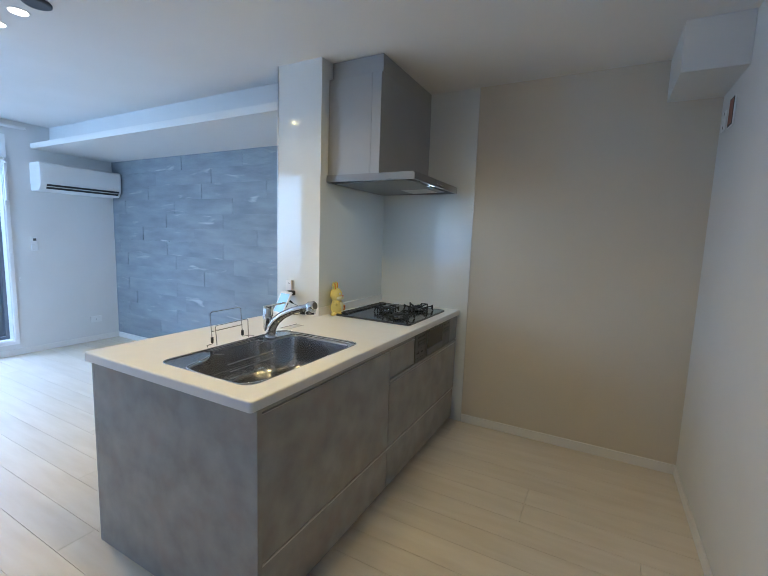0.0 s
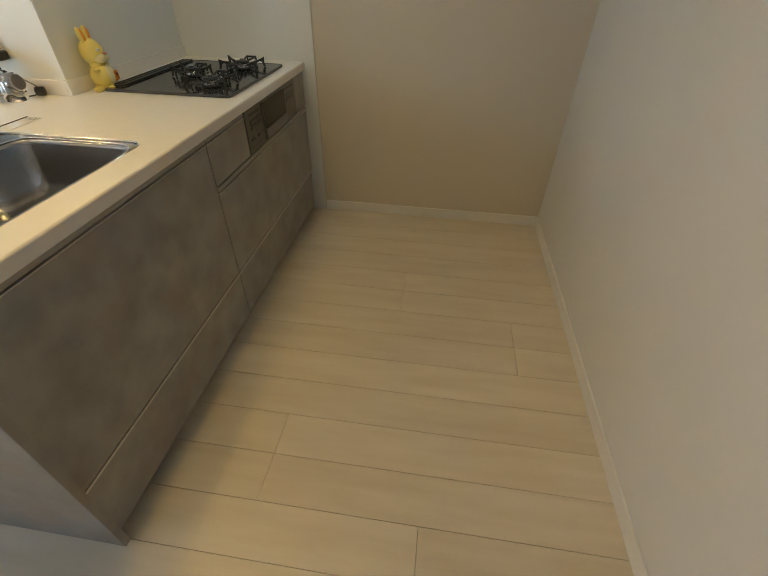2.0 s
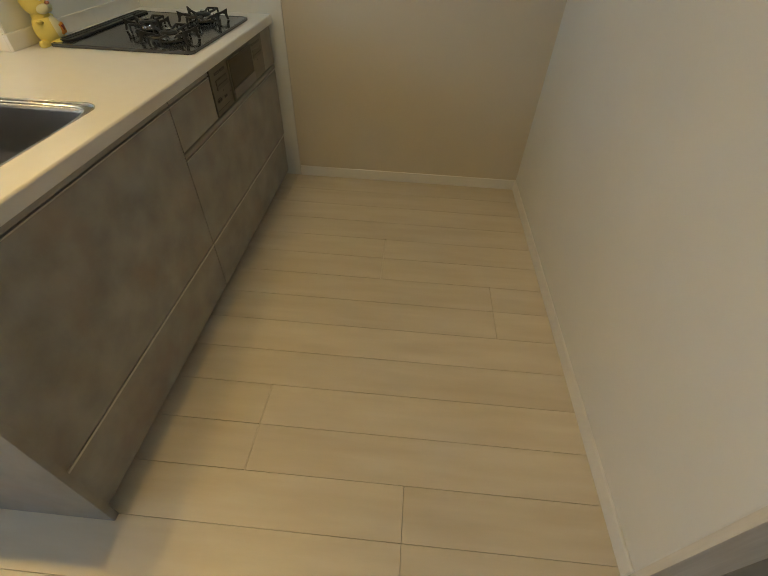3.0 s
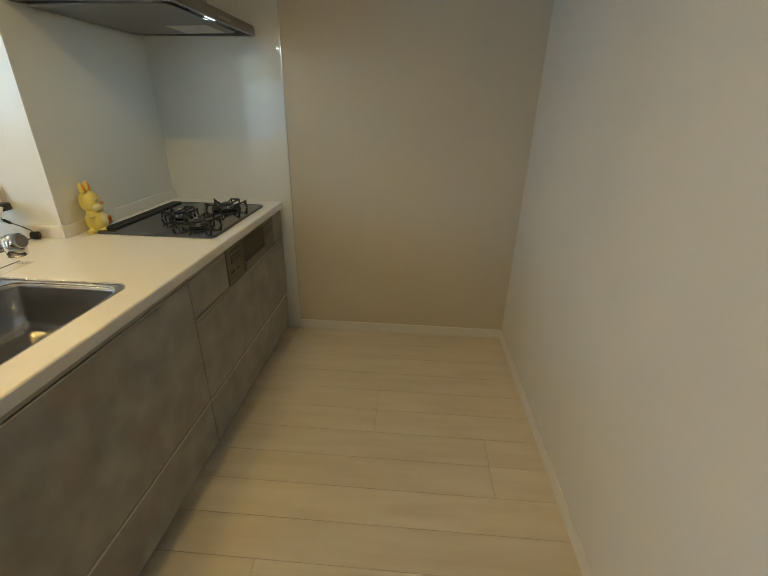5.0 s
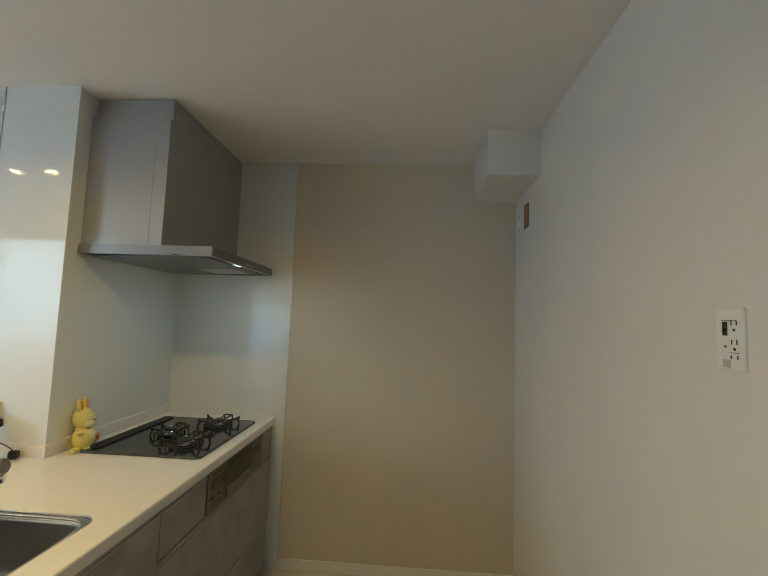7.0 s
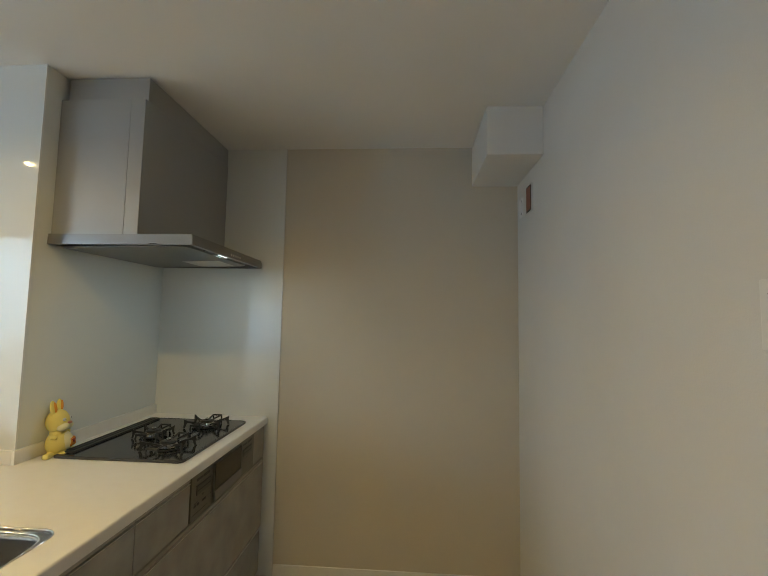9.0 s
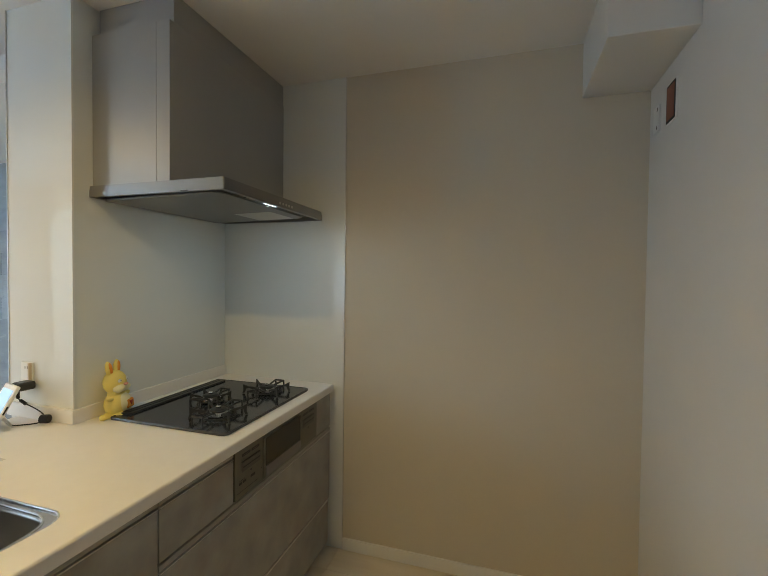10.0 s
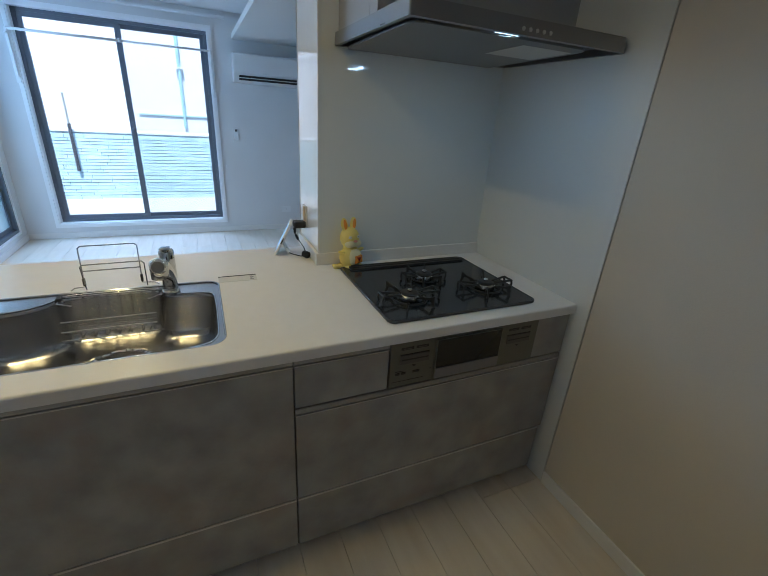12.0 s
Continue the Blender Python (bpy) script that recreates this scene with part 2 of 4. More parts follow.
def box(x0, y0, z0, x1, y1, z1, bevel=0.0, segments=2, bm=None):
    own = bmesh.new()
    made = bmesh.ops.create_cube(own, size=1)["verts"]
    bmesh.ops.scale(own, vec=(abs(x1 - x0), abs(y1 - y0), abs(z1 - z0)), verts=made)
    bmesh.ops.translate(own, vec=((x0 + x1) / 2, (y0 + y1) / 2, (z0 + z1) / 2), verts=made)
    if bevel:
        bmesh.ops.bevel(own, geom=own.edges[:], offset=bevel, segments=segments, affect="EDGES", profile=0.5)
    return merged(own, bm)


def merged(own, bm):
    if bm is None:
        return own
    me = bpy.data.meshes.new("scratch")
    own.to_mesh(me)
    own.free()
    bm.from_mesh(me)
    bpy.data.meshes.remove(me)
    return bm


def smooth(ob, on=True):
    for p in ob.data.polygons:
        p.use_smooth = on
    return ob


def soft(ob, width=0.002, segments=2):
    mod = ob.modifiers.new("bevel", "BEVEL")
    mod.width, mod.segments, mod.limit_method, mod.angle_limit = width, segments, "ANGLE", radians(40)
    return ob


def prism(points, z0, z1, bm=None):
    """A flat outline (x, y) raised from z0 to z1."""
    own = bmesh.new()
    low = [own.verts.new((x, y, z0)) for x, y in points]
    high = [own.verts.new((x, y, z1)) for x, y in points]
    own.faces.new(low)
    own.faces.new(high)
    for i in range(len(points)):
        j = (i + 1) % len(points)
        own.faces.new((low[i], low[j], high[j], high[i]))
    return merged(own, bm)


def extrude_yz(points, x0, x1, bm=None):
    own = prism([(y, z) for y, z in points], x0, x1)
    for v in own.verts:
        v.co = (v.co.z, v.co.x, v.co.y)
    return merged(own, bm)


def extrude_xz(points, y0, y1, bm=None):
    own = prism(points, y0, y1)
    for v in own.verts:
        v.co = (v.co.x, v.co.z, v.co.y)
    return merged(own, bm)


def rounded_rect(x0, y0, x1, y1, r, n=6):
    """r: one radius, or four: near-left, near-right, far-right, far-left."""
    rs = r if isinstance(r, (tuple, list)) else (r, r, r, r)
    pts = []
    for (cx, cy, start), q in zip(((x0, y0, 180), (x1, y0, 270), (x1, y1, 0), (x0, y1, 90)), rs):
        ox = cx + q if cx == x0 else cx - q
        oy = cy + q if cy == y0 else cy - q
        for i in range(n + 1):
            a = radians(start + 90 * i / n)
            pts.append((ox + q * math.cos(a), oy + q * math.sin(a)))
    return pts


def plate_with_hole(outer, inner, z0, z1):
    bm = bmesh.new()
    rings = {}
    for z in (z0, z1):
        edges = []
        for key, pts in (("o", outer), ("i", inner)):
            vs = [bm.verts.new((x, y, z)) for x, y in pts]
            rings[key, z] = vs
            edges += [bm.edges.new((vs[i], vs[(i + 1) % len(vs)])) for i in range(len(vs))]
        bmesh.ops.triangle_fill(bm, use_beauty=True, use_dissolve=False, edges=edges)
    for key in "oi":
        a, b = rings[key, z0], rings[key, z1]
        for i in range(len(a)):
            j = (i + 1) % len(a)
            bm.faces.new((a[i], a[j], b[j], b[i]))
    return bm


def tube(points, radius, n=8, closed=False, bm=None):
    """A round bar along points, mitred at its bends."""
    own = bmesh.new()
    pts = [Vector(p) for p in points]
    rings, up = [], None
    count = len(pts)
    for i, p in enumerate(pts):
        before = pts[i - 1] if (i or closed) else None
        after = pts[(i + 1) % count] if (i < count - 1 or closed) else None
        a = (p - before).normalized() if before is not None else None
        b = (after - p).normalized() if after is not None else None
        d = ((a or b) + (b or a)).normalized()
        if up is None or abs(up.dot(d)) > 0.98:
            up = Vector((0, 0, 1)) if abs(d.z) < 0.9 else Vector((1, 0, 0))
        side = d.cross(up).normalized()
        up = side.cross(d).normalized()
        r = radius[i] if isinstance(radius, (list, tuple)) else radius
        rings.append([own.verts.new(p + r * (math.cos(2 * math.pi * k / n) * side + math.sin(2 * math.pi * k / n) * up)) for k in range(n)])
    for i in range(count if closed else count - 1):
        r0, r1 = rings[i], rings[(i + 1) % count]
        for k in range(n):
            own.faces.new((r0[k], r0[(k + 1) % n], r1[(k + 1) % n], r1[k]))
    if not closed:
        own.faces.new(rings[0])
        own.faces.new(rings[-1])
    return merged(own, bm)


def lathe(profile, n=24, at=(0, 0, 0), bm=None):
    """Rings (radius, z) turned about a vertical axis."""
    own = bmesh.new()
    rings = []
    for r, z in profile:
        rings.append([own.verts.new((at[0] + r * math.cos(2 * math.pi * k / n), at[1] + r * math.sin(2 * math.pi * k / n), at[2] + z)) for k in range(n)])
    for r0, r1 in zip(rings, rings[1:]):
        for k in range(n):
            own.faces.new((r0[k], r0[(k + 1) % n], r1[(k + 1) % n], r1[k]))
    own.faces.new(rings[0])
    own.faces.new(rings[-1])
    return merged(own, bm)


def ball(at, size, bm=None, turn=None, u=20, v=14):
    own = bmesh.new()
    made = bmesh.ops.create_uvsphere(own, u_segments=u, v_segments=v, radius=1)["verts"]
    bmesh.ops.scale(own, vec=size, verts=made)
    if turn:
        bmesh.ops.rotate(own, cent=(0, 0, 0), matrix=Euler([radians(a) for a in turn]).to_matrix(), verts=made)
    bmesh.ops.translate(own, vec=at, verts=made)
    return merged(own, bm)


def structure(name, bm, material, label, category="wall", bevel=0.0):
    ob = mesh_object(name, bm, material)
    if bevel:
        soft(ob, bevel)
    return tagged(ob, label, category, kind="structure")


# The large structure
END_Y, RIGHT_X, TILE_Y, WIN_X, SIDE_Y = 2.825, 0.450, 2.830, -5.385, -0.22
PIL_X0, PIL_X1, PIL_Y = -1.943, -1.608, 1.999
WALL_LABEL = "plain white wallpapered wall"
structure("subfloor", box(-5.55, -2.6, -0.12, 2.2, 3.1, -0.013), M_JOINT, "dark floor base below the pale boards", "floor")
structure("wall_end", box(PIL_X1, END_Y, 0, RIGHT_X, END_Y + 0.14, CEIL), M_PAPER_WARM_DIM, "plain wallpapered wall at the end of the kitchen, warm dim light put into its colour")
structure("wall_right", box(RIGHT_X, 0.822, 0, RIGHT_X + 0.12, END_Y + 0.14, CEIL), M_PAPER, "plain white wallpapered wall beside the kitchen aisle", bevel=0.004)
structure("wall_pillar", box(PIL_X0, PIL_Y, 0, PIL_X1, TILE_Y + 0.03, CEIL), M_PAPER, "white partition wall between hob and living room")
structure("wall_tiled", box(WIN_X - 0.15, TILE_Y, 0, PIL_X0, TILE_Y + 0.15, CEIL), M_JOINT, "dark backing wall behind grey slate tiles")
# window wall with its opening
WY0, WY1, WZ0, WZ1 = 0.084, 1.785, 0.152, 2.215
bm = box(WIN_X - 0.15, SIDE_Y - 0.15, 0, WIN_X, WY0, CEIL)
box(WIN_X - 0.15, WY1, 0, WIN_X, TILE_Y, CEIL, bm=bm)
box(WIN_X - 0.15, WY0, 0, WIN_X, WY1, WZ0, bm=bm)
box(WIN_X - 0.15, WY0, WZ1, WIN_X, WY1, CEIL, bm=bm)
structure("wall_window", bm, M_PAPER, "white wallpapered living room wall with a tall sliding window")
# side wall with a second window
SX0, SX1, SZ0, SZ1 = -5.215, -3.525, 0.125, 2.225
SIDE_END = -2.45
bm = box(WIN_X, SIDE_Y - 0.15, 0, SX0, SIDE_Y, CEIL)
box(SX1, SIDE_Y - 0.15, 0, SIDE_END, SIDE_Y, CEIL, bm=bm)
box(SX0, SIDE_Y - 0.15, 0, SX1, SIDE_Y, SZ0, bm=bm)
box(SX0, SIDE_Y - 0.15, SZ1, SX1, SIDE_Y, CEIL, bm=bm)
structure("wall_side", bm, M_PAPER, "white wallpapered side wall with a frosted window")
# Hall walls out of view; their opening is added for the fill lamp.
bm = box(SIDE_END - 0.12, -2.5, 0, SIDE_END, -1.85, CEIL)
box(SIDE_END - 0.12, -0.55, 0, SIDE_END, SIDE_Y - 0.15, CEIL, bm=bm)
box(SIDE_END - 0.12, -1.85, 0, SIDE_END, -0.55, 0.65, bm=bm)
box(SIDE_END - 0.12, -1.85, 2.15, SIDE_END, -0.55, CEIL, bm=bm)
box(SIDE_END - 0.12, -2.62, 0, 2.1, -2.5, CEIL, bm=bm)
box(2.0, -2.5, 0, 2.12, 1.9, CEIL, bm=bm)
box(RIGHT_X + 0.12, 1.78, 0, 2.0, 1.9, CEIL, bm=bm)
structure("wall_hall", bm, M_PAPER, "plain white walls closing the hall behind")
structure("ceiling", box(WIN_X - 0.15, -2.62, CEIL, 2.12, TILE_Y + 0.15, CEIL + 0.15), M_CEIL, "plain white papered ceiling", "ceiling")
structure("wall_end_cap", box(RIGHT_X - 0.002, 0.802, 0, RIGHT_X + 0.125, 0.8219, CEIL), M_CAP, "pale wood-grain casing on the end of the aisle wall", "casing", 0.001)
# corner duct box and living soffit
structure("duct_casing", box(0.195, 2.372, 2.170, RIGHT_X, END_Y, CEIL), M_PAPER, "white boxed-in duct in the ceiling corner", "casing", 0.003)
structure("soffit_shelf", box(WIN_X, 2.028, 2.152, PIL_X0, TILE_Y, 2.206), M_TRIM, "white dropped ceiling ledge above the tiled wall", "soffit", 0.002)
structure("soffit_riser", box(WIN_X, 2.20, 2.206, PIL_X0, TILE_Y, CEIL), M_PAPER, "white riser between ledge and ceiling", "soffit")
# kitchen panels
structure("panel_pillar", box(PIL_X0 + 0.001, PIL_Y - 0.004, 0.85, PIL_X1 + 0.004, PIL_Y, CEIL), M_PANEL, "glossy white kitchen panel on the partition end", "wall panel")
structure("panel_splash", box(PIL_X1, PIL_Y, 0.85, PIL_X1 + 0.004, END_Y, CEIL), M_PANEL, "glossy white kitchen panel behind the hob", "wall panel")
structure("panel_end", box(PIL_X1 + 0.004, END_Y - 0.004, 0.0, -0.884, END_Y, CEIL), M_PANEL, "glossy white kitchen panel on the end wall beside the hob", "wall panel")
structure("panel_trim", box(-0.884, END_Y - 0.006, 0.0, -0.881, END_Y, CEIL), M_RAIL, "thin metal edge strip of the kitchen panel", "trim")
structure("panel_corner", box(PIL_X1 + 0.004, PIL_Y - 0.007, 0.85, PIL_X1 + 0.007, PIL_Y, CEIL), M_WHITE, "thin white corner strip of the kitchen panel", "trim")
structure("panel_edge", box(PIL_X0 - 0.004, PIL_Y - 0.007, 0.85, PIL_X0 + 0.001, PIL_Y, CEIL), M_RAIL, "thin metal edge strip at the partition", "trim")


# Baseboards
def baseboard(x0, y0, x1, y1):
    structure("baseboard", box(x0, y0, 0, x1, y1, 0.062, 0.002, 1), M_TRIM, "low white baseboard along the wall", "baseboard")


baseboard(-0.880, END_Y - 0.009, RIGHT_X - 0.009, END_Y)
baseboard(RIGHT_X - 0.009, 0.822, RIGHT_X, END_Y)
baseboard(WIN_X, SIDE_Y, WIN_X + 0.009, TILE_Y)
baseboard(WIN_X + 0.009, SIDE_Y, SIDE_END, SIDE_Y + 0.009)
baseboard(WIN_X + 0.009, TILE_Y - 0.024, PIL_X0, TILE_Y)

# Outside
GZ = -0.35
structure("ground", box(-200, -200, GZ - 0.1, 200, 200, GZ), M_GROUND, "pale concrete yard outside", "ground")


def neighbour_house():
    house = thing("neighbour_house", "bright white rendered house beyond the yard wall", "house", (-9.3, 0.4, GZ))
    part("wall", box(-2.5, -9, 0, 0, 9, 6.5), M_OUTWALL, house)
    bm = tube([(0.06, 1.0, 1.38), (0.06, 1.0, 6.4)], 0.028)
    pipe = part("drainpipe", bm, M_PIPE, house, "pale teal drainpipe")
    for z in (2.4, 4.0):
        part("pipe_clip", box(0.0, 0.94, z, 0.11, 1.06, z + 0.03, 0.004), M_WHITE, pipe)
    part("ledge_strip", box(0, 0.24, 1.59, 0.03, 9, 1.612), M_PIPE, house)
    part("roof", box(-2.7, -9.2, 6.5, 0.3, 9.2, 6.7, 0.02), M_FRAME, house)


neighbour_house()


def yard_wall():
    wall = thing("yard_wall", "grey stone-faced boundary wall outside the window", "wall", (-7.3, 0, GZ))
    wall["kind"] = "structure"
    part("core", box(-0.15, -6, 0, -0.012, 7, 1.36), M_YARDCORE, wall)
    part("coping", box(-0.17, -6, 1.36, 0.01, 7, 1.40, 0.006), M_OUTWALL, wall)
    part("base_strip", box(-0.012, -6, 0, 0.012, 7, 0.42), M_OUTWALL, wall)
    random.seed(4)
    row = 0
    z = 0.42
    while z < 1.34:
        h = 0.042 if row % 3 else 0.06
        y = -1.2 - random.random() * 0.3
        while y < 3.4:
            w = random.uniform(0.18, 0.5)
            d = random.uniform(-0.004, 0.006)
            part("stone", box(-0.012, y, z, 0.008 + d, y + w - 0.006, min(z + h - 0.006, 1.358)), M_STONE, wall)
            y += w
        z += h
        row += 1


# The long run of kitchen units
X_FRONT, X_BACK, Y_NEAR, Y_FAR, TOP = -0.939, -1.885, 0.803, 2.820, 0.85
X_PANEL = -1.851
SINK = (-1.525, 0.885, -1.035, 1.585)


def countertop():
    r = 0.012
    outline = [(X_FRONT, Y_FAR), (PIL_X1 + 0.005, Y_FAR), (PIL_X1 + 0.005, PIL_Y - 0.005), (X_BACK, PIL_Y - 0.005)]
    for cx, cy, start in ((X_BACK + r, Y_NEAR + r, 180), (X_FRONT - r, Y_NEAR + r, 270)):
        outline += [(cx + r * math.cos(radians(start + 15 * i)), cy + r * math.sin(radians(start + 15 * i))) for i in range(7)]
    top = thing("countertop", "cream-white resin worktop with rounded edges on the grey units", "countertop")
    bm = plate_with_hole(outline, rounded_rect(*SINK, 0.05), TOP - 0.036, TOP)
    bmesh.ops.recalc_face_normals(bm, faces=bm.faces)
    outer = [e for e in bm.edges if len(e.link_faces) == 2 and e.calc_face_angle(0) > 1.0 and abs(e.verts[0].co.z - e.verts[1].co.z) < 1e-5
             and all(v.co.x > X_FRONT - 0.025 or v.co.x < X_BACK + 0.025 or v.co.y < Y_NEAR + 0.025 for v in e.verts)]
    bmesh.ops.bevel(bm, geom=[e for e in outer if e.verts[0].co.z > TOP - 0.001], offset=0.0065, segments=4, affect="EDGES", profile=0.5)
    part("slab", bm, M_COUNTER, top)
    part("upstand", box(PIL_X1 + 0.004, PIL_Y - 0.017, TOP, PIL_X1 + 0.017, Y_FAR, TOP + 0.052, 0.002), M_COUNTER, top, "low cream-white upstand along the splash panel")
    part("upstand", box(PIL_X0, PIL_Y - 0.017, TOP, PIL_X1 + 0.004, PIL_Y - 0.004, TOP + 0.052, 0.002), M_COUNTER, top, "low cream-white upstand along the partition end")


countertop()

FACE = -0.955


def front(name, y0, y1, z0, z1, parent, label=""):
    ob = part(name, box(FACE - 0.02, y0, z0, FACE, y1, z1), M_CONCRETE, parent, label)
    return soft(ob, 0.0015)


def grip(y0, y1, z, top, parent):
    """A bright metal strip for the front's lit upper edge, a near-black strip for the shade behind the grip, and the
    rounded grip rail above it.
    """
    # Bright strip added to draw the highlight along the front's top edge.
    part("lit_edge", box(FACE - 0.019, y0, z + 0.0002, FACE + 0.0014, y1, z + 0.0042, 0.0006, 1), M_RAIL, parent, "thin bright metal strip painting the lit upper edge of the front")
    # Solid near-black strip; it paints the shade above and behind the rail.
    part("grip_shade", box(FACE - 0.024, y0, z + 0.0044, FACE - 0.017, y1, top), M_DARK, parent, "near-black strip painting in the shade behind the grip")
    outline = [(FACE - 0.0168, z + 0.0080), (FACE - 0.004, z + 0.0068), (FACE, z + 0.0085), (FACE + 0.0006, z + 0.0130), (FACE - 0.0005, z + 0.0180), (FACE - 0.002, top - 0.0085), (FACE - 0.005, top - 0.0065), (FACE - 0.0168, top - 0.0055)]
    part("grip_rail", extrude_xz(outline, y0, y1), M_GRIP, parent, "slim grey aluminium grip rail")


def sink_unit():
    u = thing("sink_cabinet", "grey concrete-look sink cabinet under the worktop", "cabinet", (0, 0, 0))
    bm = box(X_PANEL, 0.850, 0.07, FACE - 0.022, 0.88, TOP - 0.037)
    box(X_PANEL, 1.70, 0.07, FACE - 0.022, 1.742, TOP - 0.037, bm=bm)
    box(X_PANEL, 0.88, 0.07, FACE - 0.022, 1.70, 0.09, bm=bm)
    box(X_PANEL, 0.88, 0.09, X_PANEL + 0.02, 1.70, TOP - 0.037, bm=bm)
    box(FACE - 0.05, 0.88, 0.09, FACE - 0.022, 1.70, 0.60, bm=bm)
    part("carcass", bm, M_DARK, u)
    front("drawer_front", 0.850, 1.7465, 0.262, 0.783, u)
    grip(0.850, 1.7465, 0.783, 0.8135, u)
    front("base_drawer_front", 0.850, 1.7465, 0.035, 0.252, u)
    part("grip_strip", box(FACE - 0.02, 0.850, 0.253, FACE + 0.0022, 1.7465, 0.261), M_RAIL, u, "slim aluminium strip")


def hob_unit():
    u = thing("hob_cabinet", "grey concrete-look drawer cabinet under the gas hob", "cabinet")
    bm = box(PIL_X1 + 0.02, 1.752, 0.07, FACE - 0.022, 1.772, TOP - 0.037)
    box(PIL_X1 + 0.02, 2.795, 0.07, FACE - 0.022, 2.817, TOP - 0.037, bm=bm)
    box(PIL_X1 + 0.02, 1.772, 0.07, FACE - 0.022, 2.795, 0.09, bm=bm)
    box(PIL_X1 + 0.02, 1.772, 0.60, FACE - 0.03, 2.795, 0.62, bm=bm)
    part("carcass", bm, M_DARK, u)
    front("small_drawer_front", 1.7505, 2.050, 0.638, 0.783, u)
    grip(1.7505, 2.050, 0.783, 0.8135, u)
    front("filler_panel", 2.660, 2.815, 0.638, 0.810, u)
    front("drawer_front", 1.7505, 2.815, 0.262, 0.605, u)
    grip(1.7505, 2.815, 0.605, 0.6365, u)
    front("base_drawer_front", 1.7505, 2.800, 0.035, 0.252, u)
    part("grip_strip", box(FACE - 0.02, 1.7505, 0.253, FACE + 0.0022, 2.800, 0.261), M_RAIL, u, "slim aluminium strip")


sink_unit()
hob_unit()
# The plinth's near-black colour paints in the shade of the toe gap.
plinth = structure("plinth", box(X_PANEL, 0.850, 0.0, FACE - 0.030, 2.815, 0.07), M_DARK, "recessed plinth below the kitchen units, toe-gap shade put into its near-black colour", "plinth")
end_panel = thing("end_panel", "grey concrete-look end panel of the kitchen island", "panel")
soft(part("board", box(X_PANEL - 0.005, 0.826, 0, FACE + 0.0168, 0.847, TOP - 0.036), M_CONCRETE, end_panel), 0.0015)
part("edge_band", box(FACE + 0.017, 0.8265, 0.0005, FACE + 0.018, 0.8465, TOP - 0.0365), M_CONCRETE, end_panel, "thin edge band along the panel's front edge")
back_panel = mesh_object("back_panel", box(X_PANEL - 0.024, 0.826, 0, X_PANEL - 0.0055, PIL_Y - 0.006, TOP - 0.036), M_CONCRETE)
tagged(soft(back_panel, 0.0015), "grey concrete-look back panel of the kitchen island facing the living room", "panel")

# Windows
def sliding_window(name, width, height, glass_material, label, screen=False, flush=False):
    """Built with its sill corner at the origin, along +x; the room is on the -y side."""
    w = thing(name, label, "window")
    w["kind"] = "structure"
    t = 0.010 if flush else 0.035
    bm = box(-t, -0.012, -t, width + t, 0.0, 0)
    box(-t, -0.012, height, width + t, 0.0, height + t, bm=bm)
    box(-t, -0.012, 0, 0, 0.0, height, bm=bm)
    box(width, -0.012, 0, width + t, 0.0, height, bm=bm)
    part("casing", bm, M_RESIN_SUNLIT, w, "narrow white window casing")
    bm = box(0, 0.0, 0, width, 0.095, 0.012)
    box(0, 0, height - 0.012, width, 0.095, height, bm=bm)
    box(0, 0, 0.012, 0.012, 0.095, height - 0.012, bm=bm)
    box(width - 0.012, 0, 0.012, width, 0.095, height - 0.012, bm=bm)
    part("reveal", bm, M_RESIN_SUNLIT, w, "white window reveal")
    back = -0.085 if flush else 0.0
    f, y0, y1 = 0.030, 0.085 + back, 0.148 + back
    a, b = 0.012, width - 0.012
    bm = box(a, y0, 0.012, b, y1, 0.012 + f)
    box(a, y0, height - 0.012 - f, b, y1, height - 0.012, bm=bm)
    box(a, y0, 0.012 + f, a + f, y1, height - 0.012 - f, bm=bm)
    box(b - f, y0, 0.012 + f, b, y1, height - 0.012 - f, bm=bm)
    part("window_frame", bm, M_FRAME, w, "dark grey aluminium window frame")
    mid, s = width / 2, 0.042
    for x0, x1, yy in ((a + f, mid + 0.028, 0.094), (mid - 0.028, b - f, 0.119)):
        yy += back
        z0, z1 = 0.012 + f, height - 0.012 - f
        bm = box(x0, yy, z0, x1, yy + 0.022, z0 + s)
        box(x0, yy, z1 - s, x1, yy + 0.022, z1, bm=bm)
        box(x0, yy, z0 + s, x0 + s * 1.0, yy + 0.022, z1 - s, bm=bm)
        box(x1 - s * 1.0, yy, z0 + s, x1, yy + 0.022, z1 - s, bm=bm)
        sash = part("sash", bm, M_FRAME, w, "dark grey aluminium sliding sash")
        pane = part("pane", box(x0 + s * 1.0, yy + 0.009, z0 + s, x1 - s * 1.0, yy + 0.013, z1 - s), glass_material, sash)
        pane.visible_shadow = False
    if screen:
        part("insect_screen", box(mid, 0.144, 0.05, b - f, 0.1445, height - 0.05), M_SCREENNET, w, "grey insect screen").visible_shadow = False
    part("crescent_lock", box(mid - 0.012, 0.079 + back, height * 0.47, mid + 0.012, 0.094 + back, height * 0.47 + 0.06, 0.004), M_FRAME, w, "dark crescent lock")
    return w


w1 = sliding_window("window_1", WY1 - WY0, WZ1 - WZ0, M_GLASS, "tall clear two-sash sliding window in the living room", True)
w1.matrix_world = pose(WIN_X, WY0, WZ0, 0, 0, 90)
